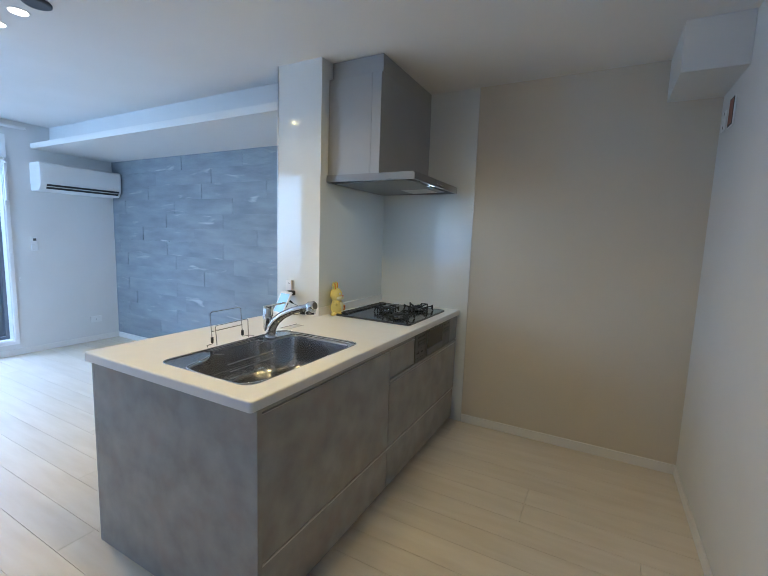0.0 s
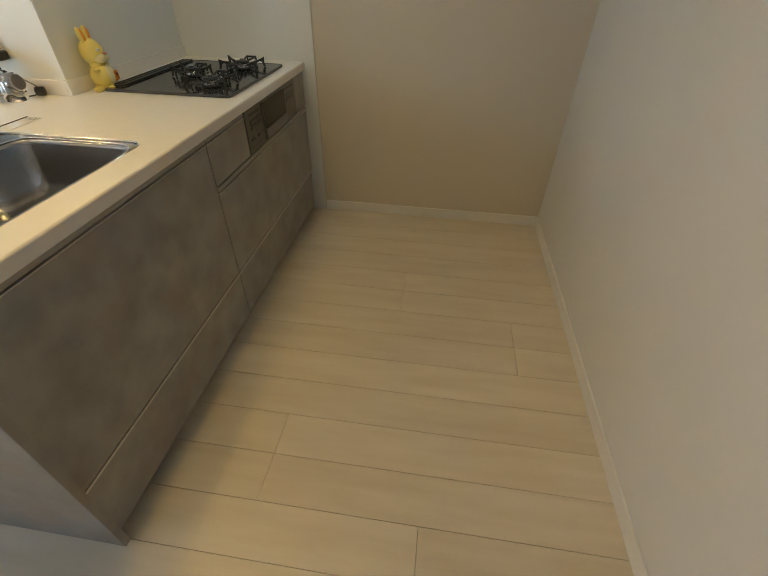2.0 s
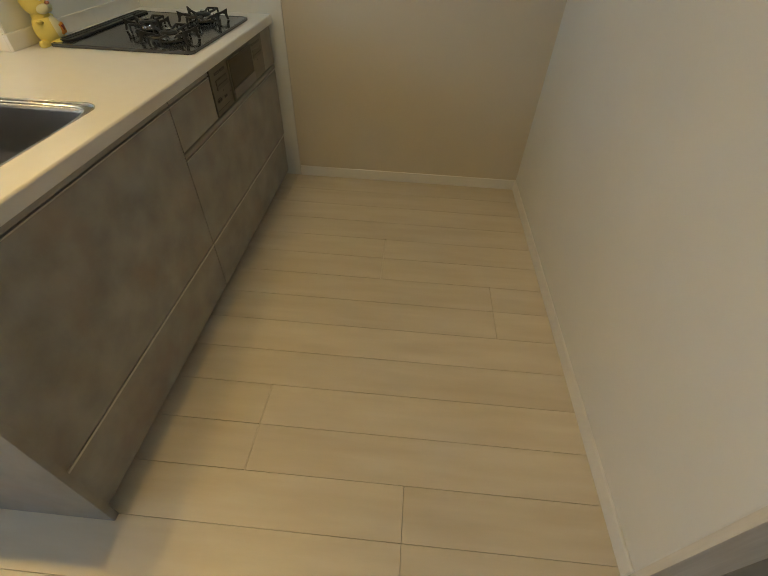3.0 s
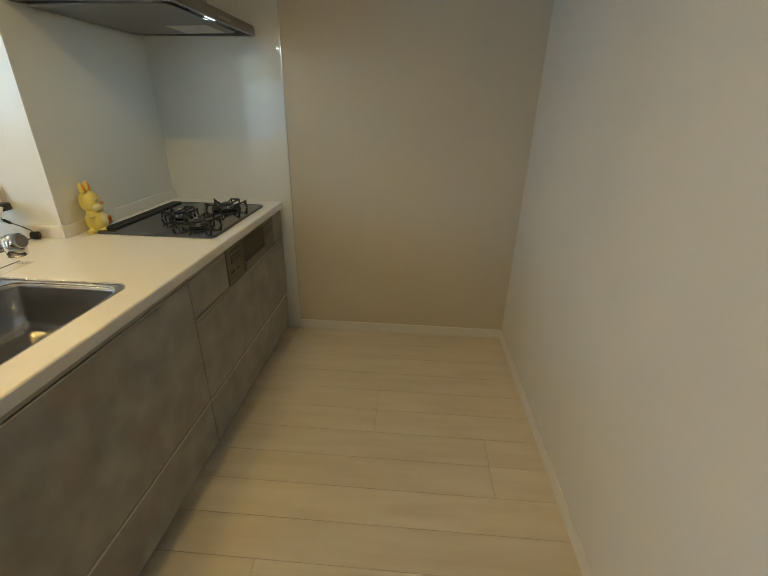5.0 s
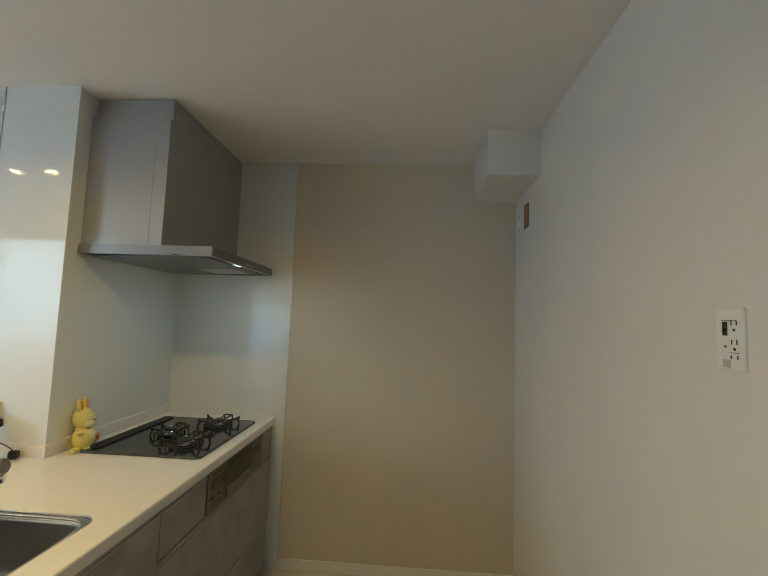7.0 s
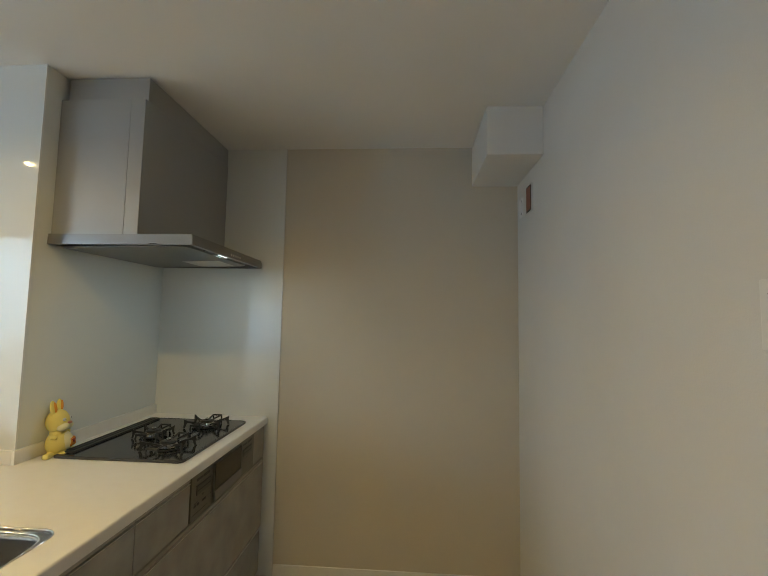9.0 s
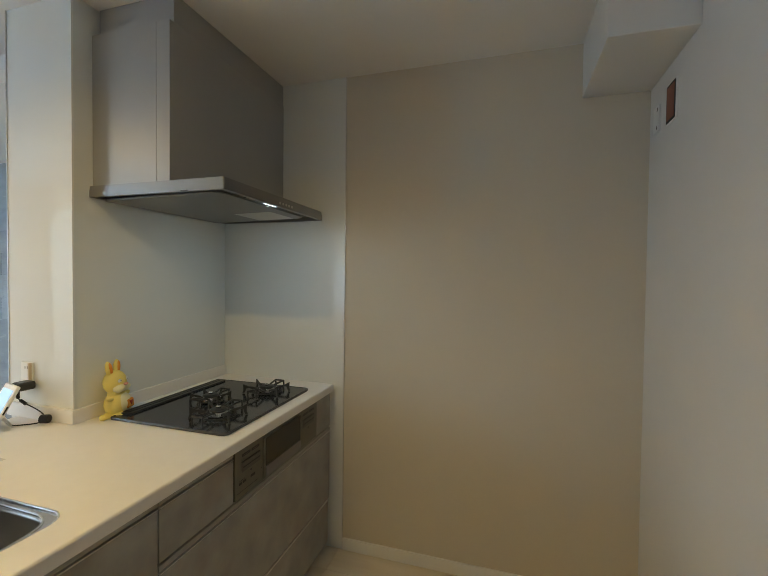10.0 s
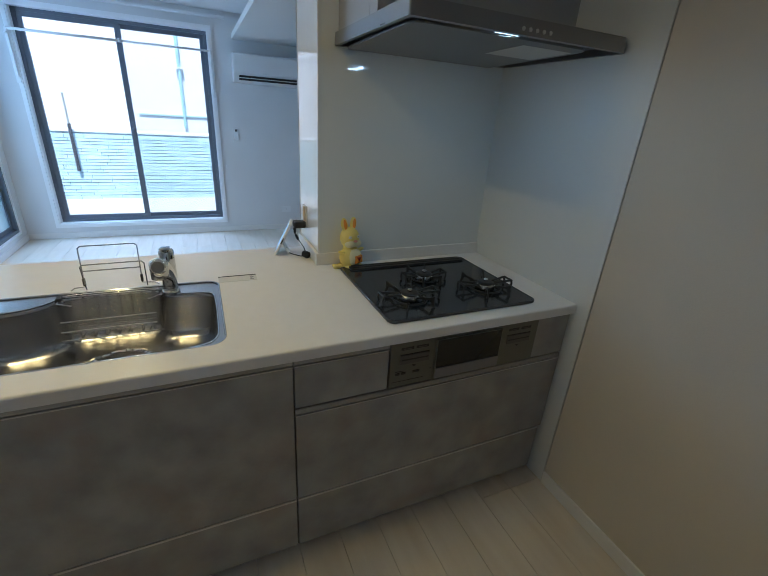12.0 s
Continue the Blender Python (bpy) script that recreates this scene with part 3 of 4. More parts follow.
w2 = sliding_window("window_2", SX1 - SX0, SZ1 - SZ0, M_FROST, "frosted two-sash sliding window in the side wall", flush=True)
w2.matrix_world = pose(SX1, SIDE_Y, SZ0, 0, 0, 180)

# The tiled wall: rows of long slate-look tiles
def lay_tiles():
    wall = tagged(new("slate_tiles"), "grey slate-look stone tiles in staggered rows on the living room wall", "wall tiles", kind="structure")
    firsts = [-4.07, -3.605, -3.755, -4.208, -4.350, -3.880, -4.350, -4.200, -3.735, -4.195, -4.046, -4.198, -3.60, -4.40]
    random.seed(8)
    meshes = {}
    for row, first in enumerate(firsts):
        z1 = 2.152 - 0.1527 * row
        z0 = max(z1 - 0.1523, 0.062)
        edges = [first + 0.909 * k for k in range(-2, 4)]
        for a, b in zip(edges, edges[1:]):
            lo, hi = max(a, WIN_X), min(b, PIL_X0)
            if hi - lo < 0.03:
                continue
            key = (round(hi - lo, 3), round(z1 - z0, 3))
            if key not in meshes:
                bm = box(0, -0.012, 0, hi - lo - 0.0028, 0, z1 - z0, 0.0006, 1)
                me = bpy.data.meshes.new("tile")
                bmesh.ops.recalc_face_normals(bm, faces=bm.faces)
                bm.to_mesh(me)
                bm.free()
                me.materials.append(M_TILE)
                meshes[key] = me
            ob = new("tile", meshes[key])
            ob.parent = wall
            ob.location = (lo, TILE_Y - random.uniform(0, 0.004), z0)


# Range hood
def range_hood():
    x0 = PIL_X1 + 0.005
    h = thing("range_hood", "silver-grey metal range hood with its lamp on above the gas hob", "range hood")
    part("duct_cover", box(x0 + 0.010, 2.0915, 2.296, -1.241, 2.820, 2.397, 0.001, 1), M_HOOD, h, "upper silver-grey cover against the ceiling")
    part("side_panel", box(x0, 2.0695, 1.7290, -1.2990, 2.0775, 2.294, 0.0008, 1), M_HOOD, h)
    part("front_cover", box(-1.2985, 2.0695, 1.7290, -1.238, 2.820, 2.294, 0.0012, 1), M_HOOD, h)
    part("body", box(x0, 2.0777, 1.7290, -1.2990, 2.820, 2.2935), M_HOOD, h)
    outer = rounded_rect(x0, 2.0555, -1.0, 2.820, (0.001, 0.006, 0.03, 0.001))
    inner = rounded_rect(x0 + 0.02, 2.0695, -1.018, 2.805, 0.004)
    rim = part("rim", plate_with_hole(outer, inner, 1.6870, 1.7150), M_HOODLIP, h, "brushed metal rim of the hood")
    soft(rim, 0.003, 2)
    part("rim_top", prism(rounded_rect(x0, 2.0575, -1.003, 2.818, (0.001, 0.006, 0.03, 0.001)), 1.7150, 1.7288), M_HOODLIP, h, "brushed metal top of the rim")
    part("dark_tray", box(x0 + 0.02, 2.0695, 1.7090, -1.018, 2.805, 1.7145), M_BLACK, h, "black underside tray")
    plate = prism(rounded_rect(x0 + 0.03, 2.09, -1.052, 2.72, (0.02, 0.05, 0.05, 0.02)), 1.6870, 1.6950)
    for v in plate.verts:
        v.co.z += (v.co.x + 1.052) * 0.02
    ob = part("rectifier_plate", plate, M_UNDER, h, "grey underside plate with rounded corners")
    soft(ob, 0.002)
    pale = box(-1.30, 2.50, 1.6864, -1.11, 2.70, 1.6874)
    for v in pale.verts:
        v.co.z += (v.co.x + 1.052) * 0.02
    part("grease_tray", pale, M_PALE, h, "pale grease tray plate")
    part("lamp_housing", box(-1.048, 2.22, 1.6910, -1.0195, 2.56, 1.7090, 0.004), M_BLACK, h, "lamp housing strip")
    part("lamp_lens", box(-1.0315, 2.33, 1.6875, -1.0230, 2.41, 1.6905, 0.001), M_LED, h, "lit cool-white lamp lens")
    for i in range(5):
        part("button", lathe([(0.0055, 0), (0.0055, 0.0022), (0.004, 0.003)], 12), M_RAIL, h).matrix_local = pose(-1.0005, 2.40 + 0.024 * i, 1.7015, 0, 90, 0)
    part("latch", box(-1.18, 2.0555, 1.6875, -1.145, 2.0695, 1.6930, 0.001), M_BLACK, h)


# Gas hob
def trivet(hob, x, y, r, turn):
    group = part("burner", lathe([(0.034, 0), (0.038, 0.004), (0.036, 0.014), (0.030, 0.02)], 28), M_BURNER, hob, "metal burner ring")
    group.location = (x, y, 0.864)
    part("burner_cap", lathe([(0.031, 0.020), (0.033, 0.024), (0.026, 0.029), (0.011, 0.030)], 28), M_IRON, group, "black burner cap")
    smooth(part("sensor", lathe([(0.0085, 0.0302), (0.0088, 0.036), (0.0070, 0.0385), (0.002, 0.0395)], 20), M_CHROME, group, "chrome heat sensor knob"))
    part("igniter", lathe([(0.0025, 0), (0.0025, 0.024), (0.001, 0.027)], 8, (0.044, 0.01, 0)), M_CHROME, group)
    grate = part("trivet", tube([(r * 0.62 * math.cos(2 * math.pi * k / 36), r * 0.62 * math.sin(2 * math.pi * k / 36), 0.006) for k in range(36)], 0.0035, 6, True), M_IRON, hob, "black cast trivet")
    grate.location = (x, y, 0.863)
    for k in range(6):
        spin = Matrix.Rotation(radians(turn + 60 * k), 4, "Z")
        own = bmesh.new()
        if k % 3 == 0:
            o, w = r * 1.06, 0.022
            tube([(0.036, -0.011, 0.022), (0.05, -0.012, 0.028), (o, -w, 0.034), (o, w, 0.034), (0.05, 0.012, 0.028), (0.036, 0.011, 0.022)], 0.0050, 6, bm=own)
            for sgn in (-1, 1):
                tube([(o, sgn * w, 0.034), (o * 1.03, sgn * w, 0.016), (o * 1.00, sgn * w * 0.95, 0.0)], 0.0042, 6, bm=own)
        else:
            blade = [(0.38, 0.022), (0.55, 0.030), (0.78, 0.036), (1.00, 0.048), (0.99, 0.034), (0.985, 0.016), (1.03, 0.0), (0.94, 0.0), (0.89, 0.014), (0.87, 0.024), (0.78, 0.027), (0.62, 0.020), (0.60, 0.004), (0.53, 0.004), (0.52, 0.019), (0.40, 0.014)]
            merged(extrude_xz([(r * u, v) for u, v in blade], -0.0032, 0.0032), own)
        bmesh.ops.transform(own, matrix=spin @ Matrix.Diagonal((1, 1, 0.84, 1)), verts=own.verts)
        part("arm", own, M_IRON, grate)


def gas_hob():
    hob = thing("gas_hob", "black glass three-burner gas hob set in the cream worktop", "gas hob")
    top = part("glass_top", prism(rounded_rect(-1.5108, 2.0732, -1.0072, 2.6668, (0.009, 0.020, 0.020, 0.009)), 0.851, 0.861), M_GLASSTOP, hob, "dark blue-black glass top")
    rim = part("rim", plate_with_hole(rounded_rect(-1.520, 2.064, -0.998, 2.676, (0.013, 0.027, 0.027, 0.013)), rounded_rect(-1.511, 2.073, -1.007, 2.667, (0.009, 0.020, 0.020, 0.009)), 0.8505, 0.8622), M_BLACKRIM, hob, "thin dark glossy rim")
    soft(rim, 0.0035, 3)
    vent = part("vent_grille", prism(rounded_rect(-1.512, 2.098, -1.460, 2.655, 0.014), 0.861, 0.8685), M_BLACK, hob, "black exhaust vent grille along the back")
    soft(vent, 0.003)
    for i in range(2):
        part("vent_bar", box(-1.506 + 0.02 * i, 2.11, 0.8686, -1.496 + 0.02 * i, 2.640, 0.8705, 0.0008), M_IRON, vent)
    trivet(hob, -1.141, 2.205, 0.104, 90)
    trivet(hob, -1.300, 2.350, 0.084, 90)
    trivet(hob, -1.153, 2.545, 0.104, 90)
    f = FACE
    face = part("control_face", box(f - 0.03, 2.054, 0.640, f + 0.004, 2.656, 0.811, 0.0015), M_HOBFACE, hob, "grey metal control face")
    door = part("grill_door", box(f + 0.004, 2.216, 0.646, f + 0.012, 2.486, 0.800, 0.003), M_HOBFACE, hob, "grill door with a dark glass window")
    part("glass", box(f + 0.012, 2.221, 0.694, f + 0.0135, 2.481, 0.797, 0.0005, 1), M_GRILL, door, "dark glass")
    part("handle_strip", box(f + 0.012, 2.220, 0.652, f + 0.0165, 2.482, 0.690, 0.0015), M_PULL, door, "metal pull strip")
    part("under_lip", box(f + 0.0125, 2.222, 0.6905, f + 0.0150, 2.480, 0.6935), M_BLACK, door, "dark gap under the glass")
    for y in (2.090, 2.144, 2.520, 2.576):
        part("slot", box(f + 0.004, y, 0.778, f + 0.0052, y + 0.046, 0.788, 0.0005, 1), M_BLACK, hob, "dark display slot")
        part("digit_bar", box(f + 0.0052, y + 0.008, 0.7815, f + 0.0055, y + 0.036, 0.7835), M_DIMPANEL, hob, "dim display bar")
    for y in (2.088, 2.516):
        knob = part("rocker_panel", box(f + 0.004, y, 0.726, f + 0.0085, y + 0.106, 0.760, 0.0015), M_DIMPANEL, hob, "dark metal rocker panel")
        part("groove", box(f + 0.0085, y + 0.004, 0.741, f + 0.0092, y + 0.102, 0.7455), M_BLACK, knob)
        part("upper_edge", box(f + 0.004, y, 0.7605, f + 0.0070, y + 0.106, 0.7625), M_BLACK, knob)
        part("mark", extrude_yz([(y + 0.046, 0.717), (y + 0.060, 0.717), (y + 0.053, 0.709)], f + 0.004, f + 0.005), M_BLACK, hob)
    for y, w in ((2.074, 0.016), (2.096, 0.016), (2.138, 0.026)):
        part("button", box(f + 0.004, y, 0.686, f + 0.006, y + w, 0.695, 0.0006, 1), M_DARK, hob)
    part("print_bar", box(f + 0.004, 2.074, 0.6985, f + 0.0046, 2.106, 0.7005), M_DARK, hob, "small dark printed bar")
    part("lamp_dot", box(f + 0.004, 2.203, 0.690, f + 0.005, 2.207, 0.694), M_BLACK, hob)
    part("seam", box(f + 0.004, 2.064, 0.660, f + 0.0046, 2.180, 0.6615), M_DARK, hob)


def chaikin(points, rounds=3):
    for _ in range(rounds):
        out = []
        for i, (x, y) in enumerate(points):
            u, v = points[(i + 1) % len(points)]
            out += [(0.75 * x + 0.25 * u, 0.75 * y + 0.25 * v), (0.25 * x + 0.75 * u, 0.25 * y + 0.75 * v)]
        points = out
    return points


# Sink
BOWL = [(-1.042, 0.90), (-1.042, 1.24), (-1.042, 1.50), (-1.07, 1.56), (-1.16, 1.566), (-1.38, 1.566), (-1.422, 1.555), (-1.436, 1.49), (-1.440, 1.42),
        (-1.475, 1.395), (-1.512, 1.385), (-1.514, 1.24), (-1.512, 1.10), (-1.47, 1.085), (-1.425, 1.03), (-1.41, 0.95), (-1.39, 0.90), (-1.2, 0.892)]


def steel_sink():
    sink = thing("kitchen_sink", "brushed stainless steel sink set in the cream worktop", "sink")
    x0, y0, x1, y1 = SINK
    bowl = chaikin(BOWL, 3)
    rim = plate_with_hole(rounded_rect(x0 + 0.0008, y0 + 0.0008, x1 - 0.0008, y1 - 0.0008, 0.049), bowl, TOP - 0.010, TOP - 0.004)
    part("rim", rim, M_STEEL, sink, "flat steel rim with rear ledges")
    bm = tube([(x, y, TOP - 0.0015) for x, y in rounded_rect(x0 + 0.003, y0 + 0.003, x1 - 0.003, y1 - 0.003, 0.047, 8)], 0.003, 6, True)
    smooth(part("edge_bead", bm, M_CHROME, sink, "bright steel edge"))
    bm = tube([(x, y, TOP - 0.004) for x, y in bowl], 0.0028, 6, True)
    smooth(part("bowl_bead", bm, M_CHROME, sink, "bright rolled bowl edge"))
    cx, cy = -1.27, 1.23
    bm = bmesh.new()
    rings = []
    for shrink, z in ((1.0, -0.005), (0.992, -0.02), (0.975, -0.09), (0.955, -0.135), (0.92, -0.158), (0.85, -0.170), (0.72, -0.174)):
        rings.append([bm.verts.new((cx + (x - cx) * shrink, cy + (y - cy) * shrink, TOP + z)) for x, y in bowl])
    for a, b in zip(rings, rings[1:]):
        for i in range(len(a)):
            j = (i + 1) % len(a)
            bm.faces.new((a[i], a[j], b[j], b[i]))
    bm.faces.new(rings[-1])
    body = smooth(part("bowl", bm, M_STEEL, sink, "deep brushed steel bowl"))
    shell = body.modifiers.new("thickness", "SOLIDIFY")
    shell.thickness, shell.offset = 0.001, 0
    drain = part("drain", lathe([(0.112, 0.0), (0.112, 0.004), (0.104, 0.006), (0.094, 0.003)], 40, (-1.285, 1.265, TOP - 0.1745)), M_CHROME, sink, "round steel drain ring")
    part("drain_cover", lathe([(0.092, 0.001), (0.088, 0.006), (0.035, 0.009), (0.032, 0.004), (0.004, 0.004)], 36, (-1.285, 1.265, TOP - 0.1745)), M_STEEL, drain, "steel drain cover")


def faucet():
    f = thing("faucet", "polished chrome single-lever kitchen faucet on the sink's rear ledge", "faucet")
    x, y = -1.458, 1.426
    smooth(part("base", lathe([(0.028, 0), (0.029, 0.004), (0.027, 0.012), (0.023, 0.014)], 28, (x, y, TOP - 0.004)), M_CHROME, f))
    path = [(x, y, TOP + 0.008), (x, y, TOP + 0.03), (x + 0.008, y, TOP + 0.055), (x + 0.035, y, TOP + 0.088), (x + 0.08, y, TOP + 0.120), (x + 0.14, y, TOP + 0.148), (x + 0.20, y, TOP + 0.166), (x + 0.236, y, TOP + 0.176)]
    spout = smooth(part("spout", tube(path, [0.024, 0.024, 0.024, 0.022, 0.019, 0.017, 0.0165, 0.0165], 20), M_CHROME, f, "curved chrome spout"))
    head = part("spray_head", lathe([(0.017, 0), (0.023, 0.002), (0.0245, 0.02), (0.0245, 0.046), (0.021, 0.053)], 24, (x + 0.245, y, TOP + 0.142)), M_CHROME, f, "chrome spray head")
    smooth(head)
    cap = lathe([(0.004, 0), (0.019, 0.001), (0.0225, 0.005), (0.0225, 0.032), (0.019, 0.037), (0.015, 0.038), (0.004, 0.038)], 28)
    bmesh.ops.transform(cap, matrix=pose(x + 0.232, y, TOP + 0.178, 0, 80, 0), verts=cap.verts)
    smooth(part("spray_cap", cap, M_CHROME, head, "round chrome cap"))
    face = lathe([(0.003, 0), (0.0165, 0.0002), (0.0165, 0.0014), (0.015, 0.0018), (0.003, 0.0018)], 28)
    bmesh.ops.transform(face, matrix=pose(x + 0.232, y, TOP + 0.178, 0, 80, 0) @ pose(0, 0, 0.0375), verts=face.verts)
    part("switch_face", face, M_PULL, head, "grey round switch face")
    smooth(part("body", lathe([(0.020, 0.030), (0.0245, 0.042), (0.0245, 0.140), (0.022, 0.147)], 28, (x - 0.018, y, TOP)), M_CHROME, f, "upright chrome barrel"))
    lever = part("lever", box(-0.018, -0.017, 0.0, 0.100, 0.017, 0.009, 0.004, 3), M_CHROME, f, "flat chrome lever")
    lever.matrix_local = pose(x - 0.018, y, TOP + 0.148, 0, -14, 3)


def sink_basket():
    b = thing("sink_basket", "steel wire basket hanging on the sink's rear edge", "basket")
    r = 0.0026
    ya, yb, zt, zb = 1.095, 1.392, TOP - 0.006, TOP - 0.118
    xa, xb = -1.500, -1.405
    frame_bm = tube([(xb - 0.05, ya, zt - 0.006), (xa, ya, zt), (xa, yb, zt), (xb - 0.05, yb, zt - 0.006)], r, 6)
    tube([(xa, ya, zb), (xa, yb, zb), (xb, yb, zb), (xb, ya, zb)], r, 6, True, bm=frame_bm)
    part("frame", frame_bm, M_WIRE, b)
    for k in range(7):
        y = ya + 0.06 + (yb - ya - 0.09) * k / 6
        part("wire", tube([(xa, y, zt), (xa, y, zb), (xb, y, zb), (xb, y, zb + 0.03)], r * 0.85, 6), M_WIRE, b)
    for z, out in ((-0.050, 0.006), (-0.078, 0.020), (-0.1135, 0.010)):
        part("cross_wire", tube([(xb + out, ya + 0.015, TOP + z), (xb + out, yb - 0.015, TOP + z)], r * 1.15, 8), M_WIRE, b)
    for k in range(4):
        y = ya + 0.05 + (yb - ya - 0.10) * k / 3
        part("base_wire", tube([(xa + 0.01, y + 0.012, zb), (xb, y, zb - 0.010), (xb + 0.012, y - 0.010, zb + 0.004)], r * 0.85, 6), M_WIRE, b)
    for y, s in ((ya, -1), (yb, 1)):
        part("end_wire", tube([(xa, y, zt), (xa, y + 0.01 * s, zt - 0.05), (xb, y + 0.01 * s, zt - 0.05), (xb, y, zb)], r, 6), M_WIRE, b)
        part("end_wire", tube([(xa + 0.04, y, zt - 0.004), (xa + 0.05, y - 0.04 * s, zt - 0.012), (xa + 0.05, y - 0.04 * s, zt - 0.03)], r, 6), M_WIRE, b)
        part("hook", box(xa - 0.008, y - 0.008, zt - 0.006, xa + 0.022, y + 0.008, zt + 0.006, 0.003), M_BLACK, b, "dark grey plastic hook")


def dish_stand():
    s = thing("lid_stand", "thin steel wire lid stand behind the sink basket", "stand")
    r = 0.0022
    a, b_ = 1.158, 1.331
    bm = tube([(-1.535, 1.120, TOP + 0.003), (-1.548, 1.128, TOP + 0.006), (-1.549, a, TOP + 0.008), (-1.552, a, TOP + 0.03), (-1.563, a, TOP + 0.142), (-1.563, a + 0.008, TOP + 0.149),
               (-1.562, b_ - 0.008, TOP + 0.150), (-1.562, b_, TOP + 0.142), (-1.552, b_, TOP + 0.03), (-1.549, b_, TOP + 0.008), (-1.545, 1.37, TOP + 0.006), (-1.530, 1.385, TOP + 0.003)], r, 8)
    part("back_frame", bm, M_WIRE, s)
    bm = tube([(-1.530, 1.166, TOP + 0.003), (-1.532, 1.160, TOP + 0.085), (-1.532, 1.166, TOP + 0.092), (-1.532, 1.340, TOP + 0.094), (-1.532, 1.348, TOP + 0.086), (-1.530, 1.348, TOP + 0.003)], r, 8)
    part("front_frame", bm, M_WIRE, s)
    part("cross_wire", tube([(-1.556, a, TOP + 0.062), (-1.556, b_, TOP + 0.064)], r, 8), M_WIRE, s)
    for y in (a, b_):
        part("clip", box(-1.557, y - 0.004, TOP + 0.012, -1.545, y + 0.004, TOP + 0.038, 0.002), M_BLACK, s, "small black plastic clip")


def counter_strip():
    s = thing("acrylic_strip", "thin clear acrylic strip lying on the worktop by the sink", "strip")
    part("plate", box(-1.545, 1.584, TOP + 0.0003, -1.492, 1.723, TOP + 0.0014, 0.0004, 1), M_STRIP, s)
    part("back_edge", box(-1.5468, 1.584, TOP + 0.0003, -1.5452, 1.723, TOP + 0.0034), M_DARKGREY, s, "dark back edge")
    for i in range(4):
        part("print_bar", box(-1.535 + 0.010 * i, 1.698, TOP + 0.0015, -1.532 + 0.010 * i, 1.700 + 0.006 * (i % 2 + 1), TOP + 0.0018), M_DARKGREY, s, "small dark printed bar")


# Tablet, its plug and cable
def tablet():
    t = thing("tablet", "white tablet on a stand leaning back on the worktop", "tablet")
    w, h, d = 0.112, 0.160, 0.012
    body = part("case", box(-w / 2, -d, 0, w / 2, 0, h, 0.005, 3), M_WHITE, t)
    part("screen", box(-w / 2 + 0.011, -d - 0.0008, 0.018, w / 2 - 0.011, -d - 0.0002, h - 0.018), M_SCREEN, t, "pale blue glassy screen")
    part("button", box(-0.006, -d - 0.0012, 0.006, 0.006, -d - 0.0004, 0.010, 0.0003, 1), M_RAIL, t)
    part("port", box(w / 2 - 0.0002, -0.009, 0.06, w / 2 + 0.0006, -0.004, 0.09), M_BLACK, t)
    leg = part("kickstand", box(-0.028, 0.0, 0, 0.028, 0.006, 0.062, 0.002), M_WHITE, t, "white kickstand leg")
    lean = 27
    t.matrix_world = pose(-1.808, 1.853, TOP + 0.001, -lean, 0, -14)
    leg.matrix_local = pose(0, 0.0, 0.056, 0, 0, 0) @ pose(0, 0, 0, 54, 0, 0) @ pose(0, 0, -0.0625)


def power_adapter():
    a = thing("power_adapter", "black power adapter with cable plugged into the partition outlet", "charger")
    part("plug_body", box(-1.828, 1.930, 0.966, -1.778, 1.984, 0.997, 0.008, 3), M_BLACK, a)
    part("strain_relief", tube([(-1.800, 1.935, 0.967), (-1.797, 1.935, 0.940)], [0.007, 0.005], 10), M_BLACK, a)
    path = [Vector(p) for p in ((-1.797, 1.935, 0.940), (-1.775, 1.940, 0.925), (-1.735, 1.952, 0.905), (-1.708, 1.960, 0.885), (-1.700, 1.958, 0.866), (-1.715, 1.945, 0.856), (-1.745, 1.925, 0.8535), (-1.775, 1.905, 0.854), (-1.790, 1.897, 0.862), (-1.785, 1.892, 0.880))]
    pts = []
    for i in range(len(path) - 1):
        p0, p1, p2, p3 = path[max(i - 1, 0)], path[i], path[i + 1], path[min(i + 2, len(path) - 1)]
        for k in range(5):
            u = k / 5
            pts.append(0.5 * (2 * p1 + (p2 - p0) * u + (2 * p0 - 5 * p1 + 4 * p2 - p3) * u * u + (3 * p1 - p0 - 3 * p2 + p3) * u ** 3))
    pts.append(path[-1])
    smooth(part("cable", tube(pts, 0.0021, 8), M_BLACK, a))
    part("cable_sleeve", tube([(-1.7885, 1.9375, 0.934), (-1.768, 1.9425, 0.9205)], 0.0058, 12), M_BLACK, a, "black inline cable sleeve")
    ring = part("ferrite_ring", tube([(-1.715, 1.957, 0.867), (-1.688, 1.969, 0.867)], 0.0155, 20), M_BLACK, a, "black round ferrite core")
    soft(ring, 0.003)


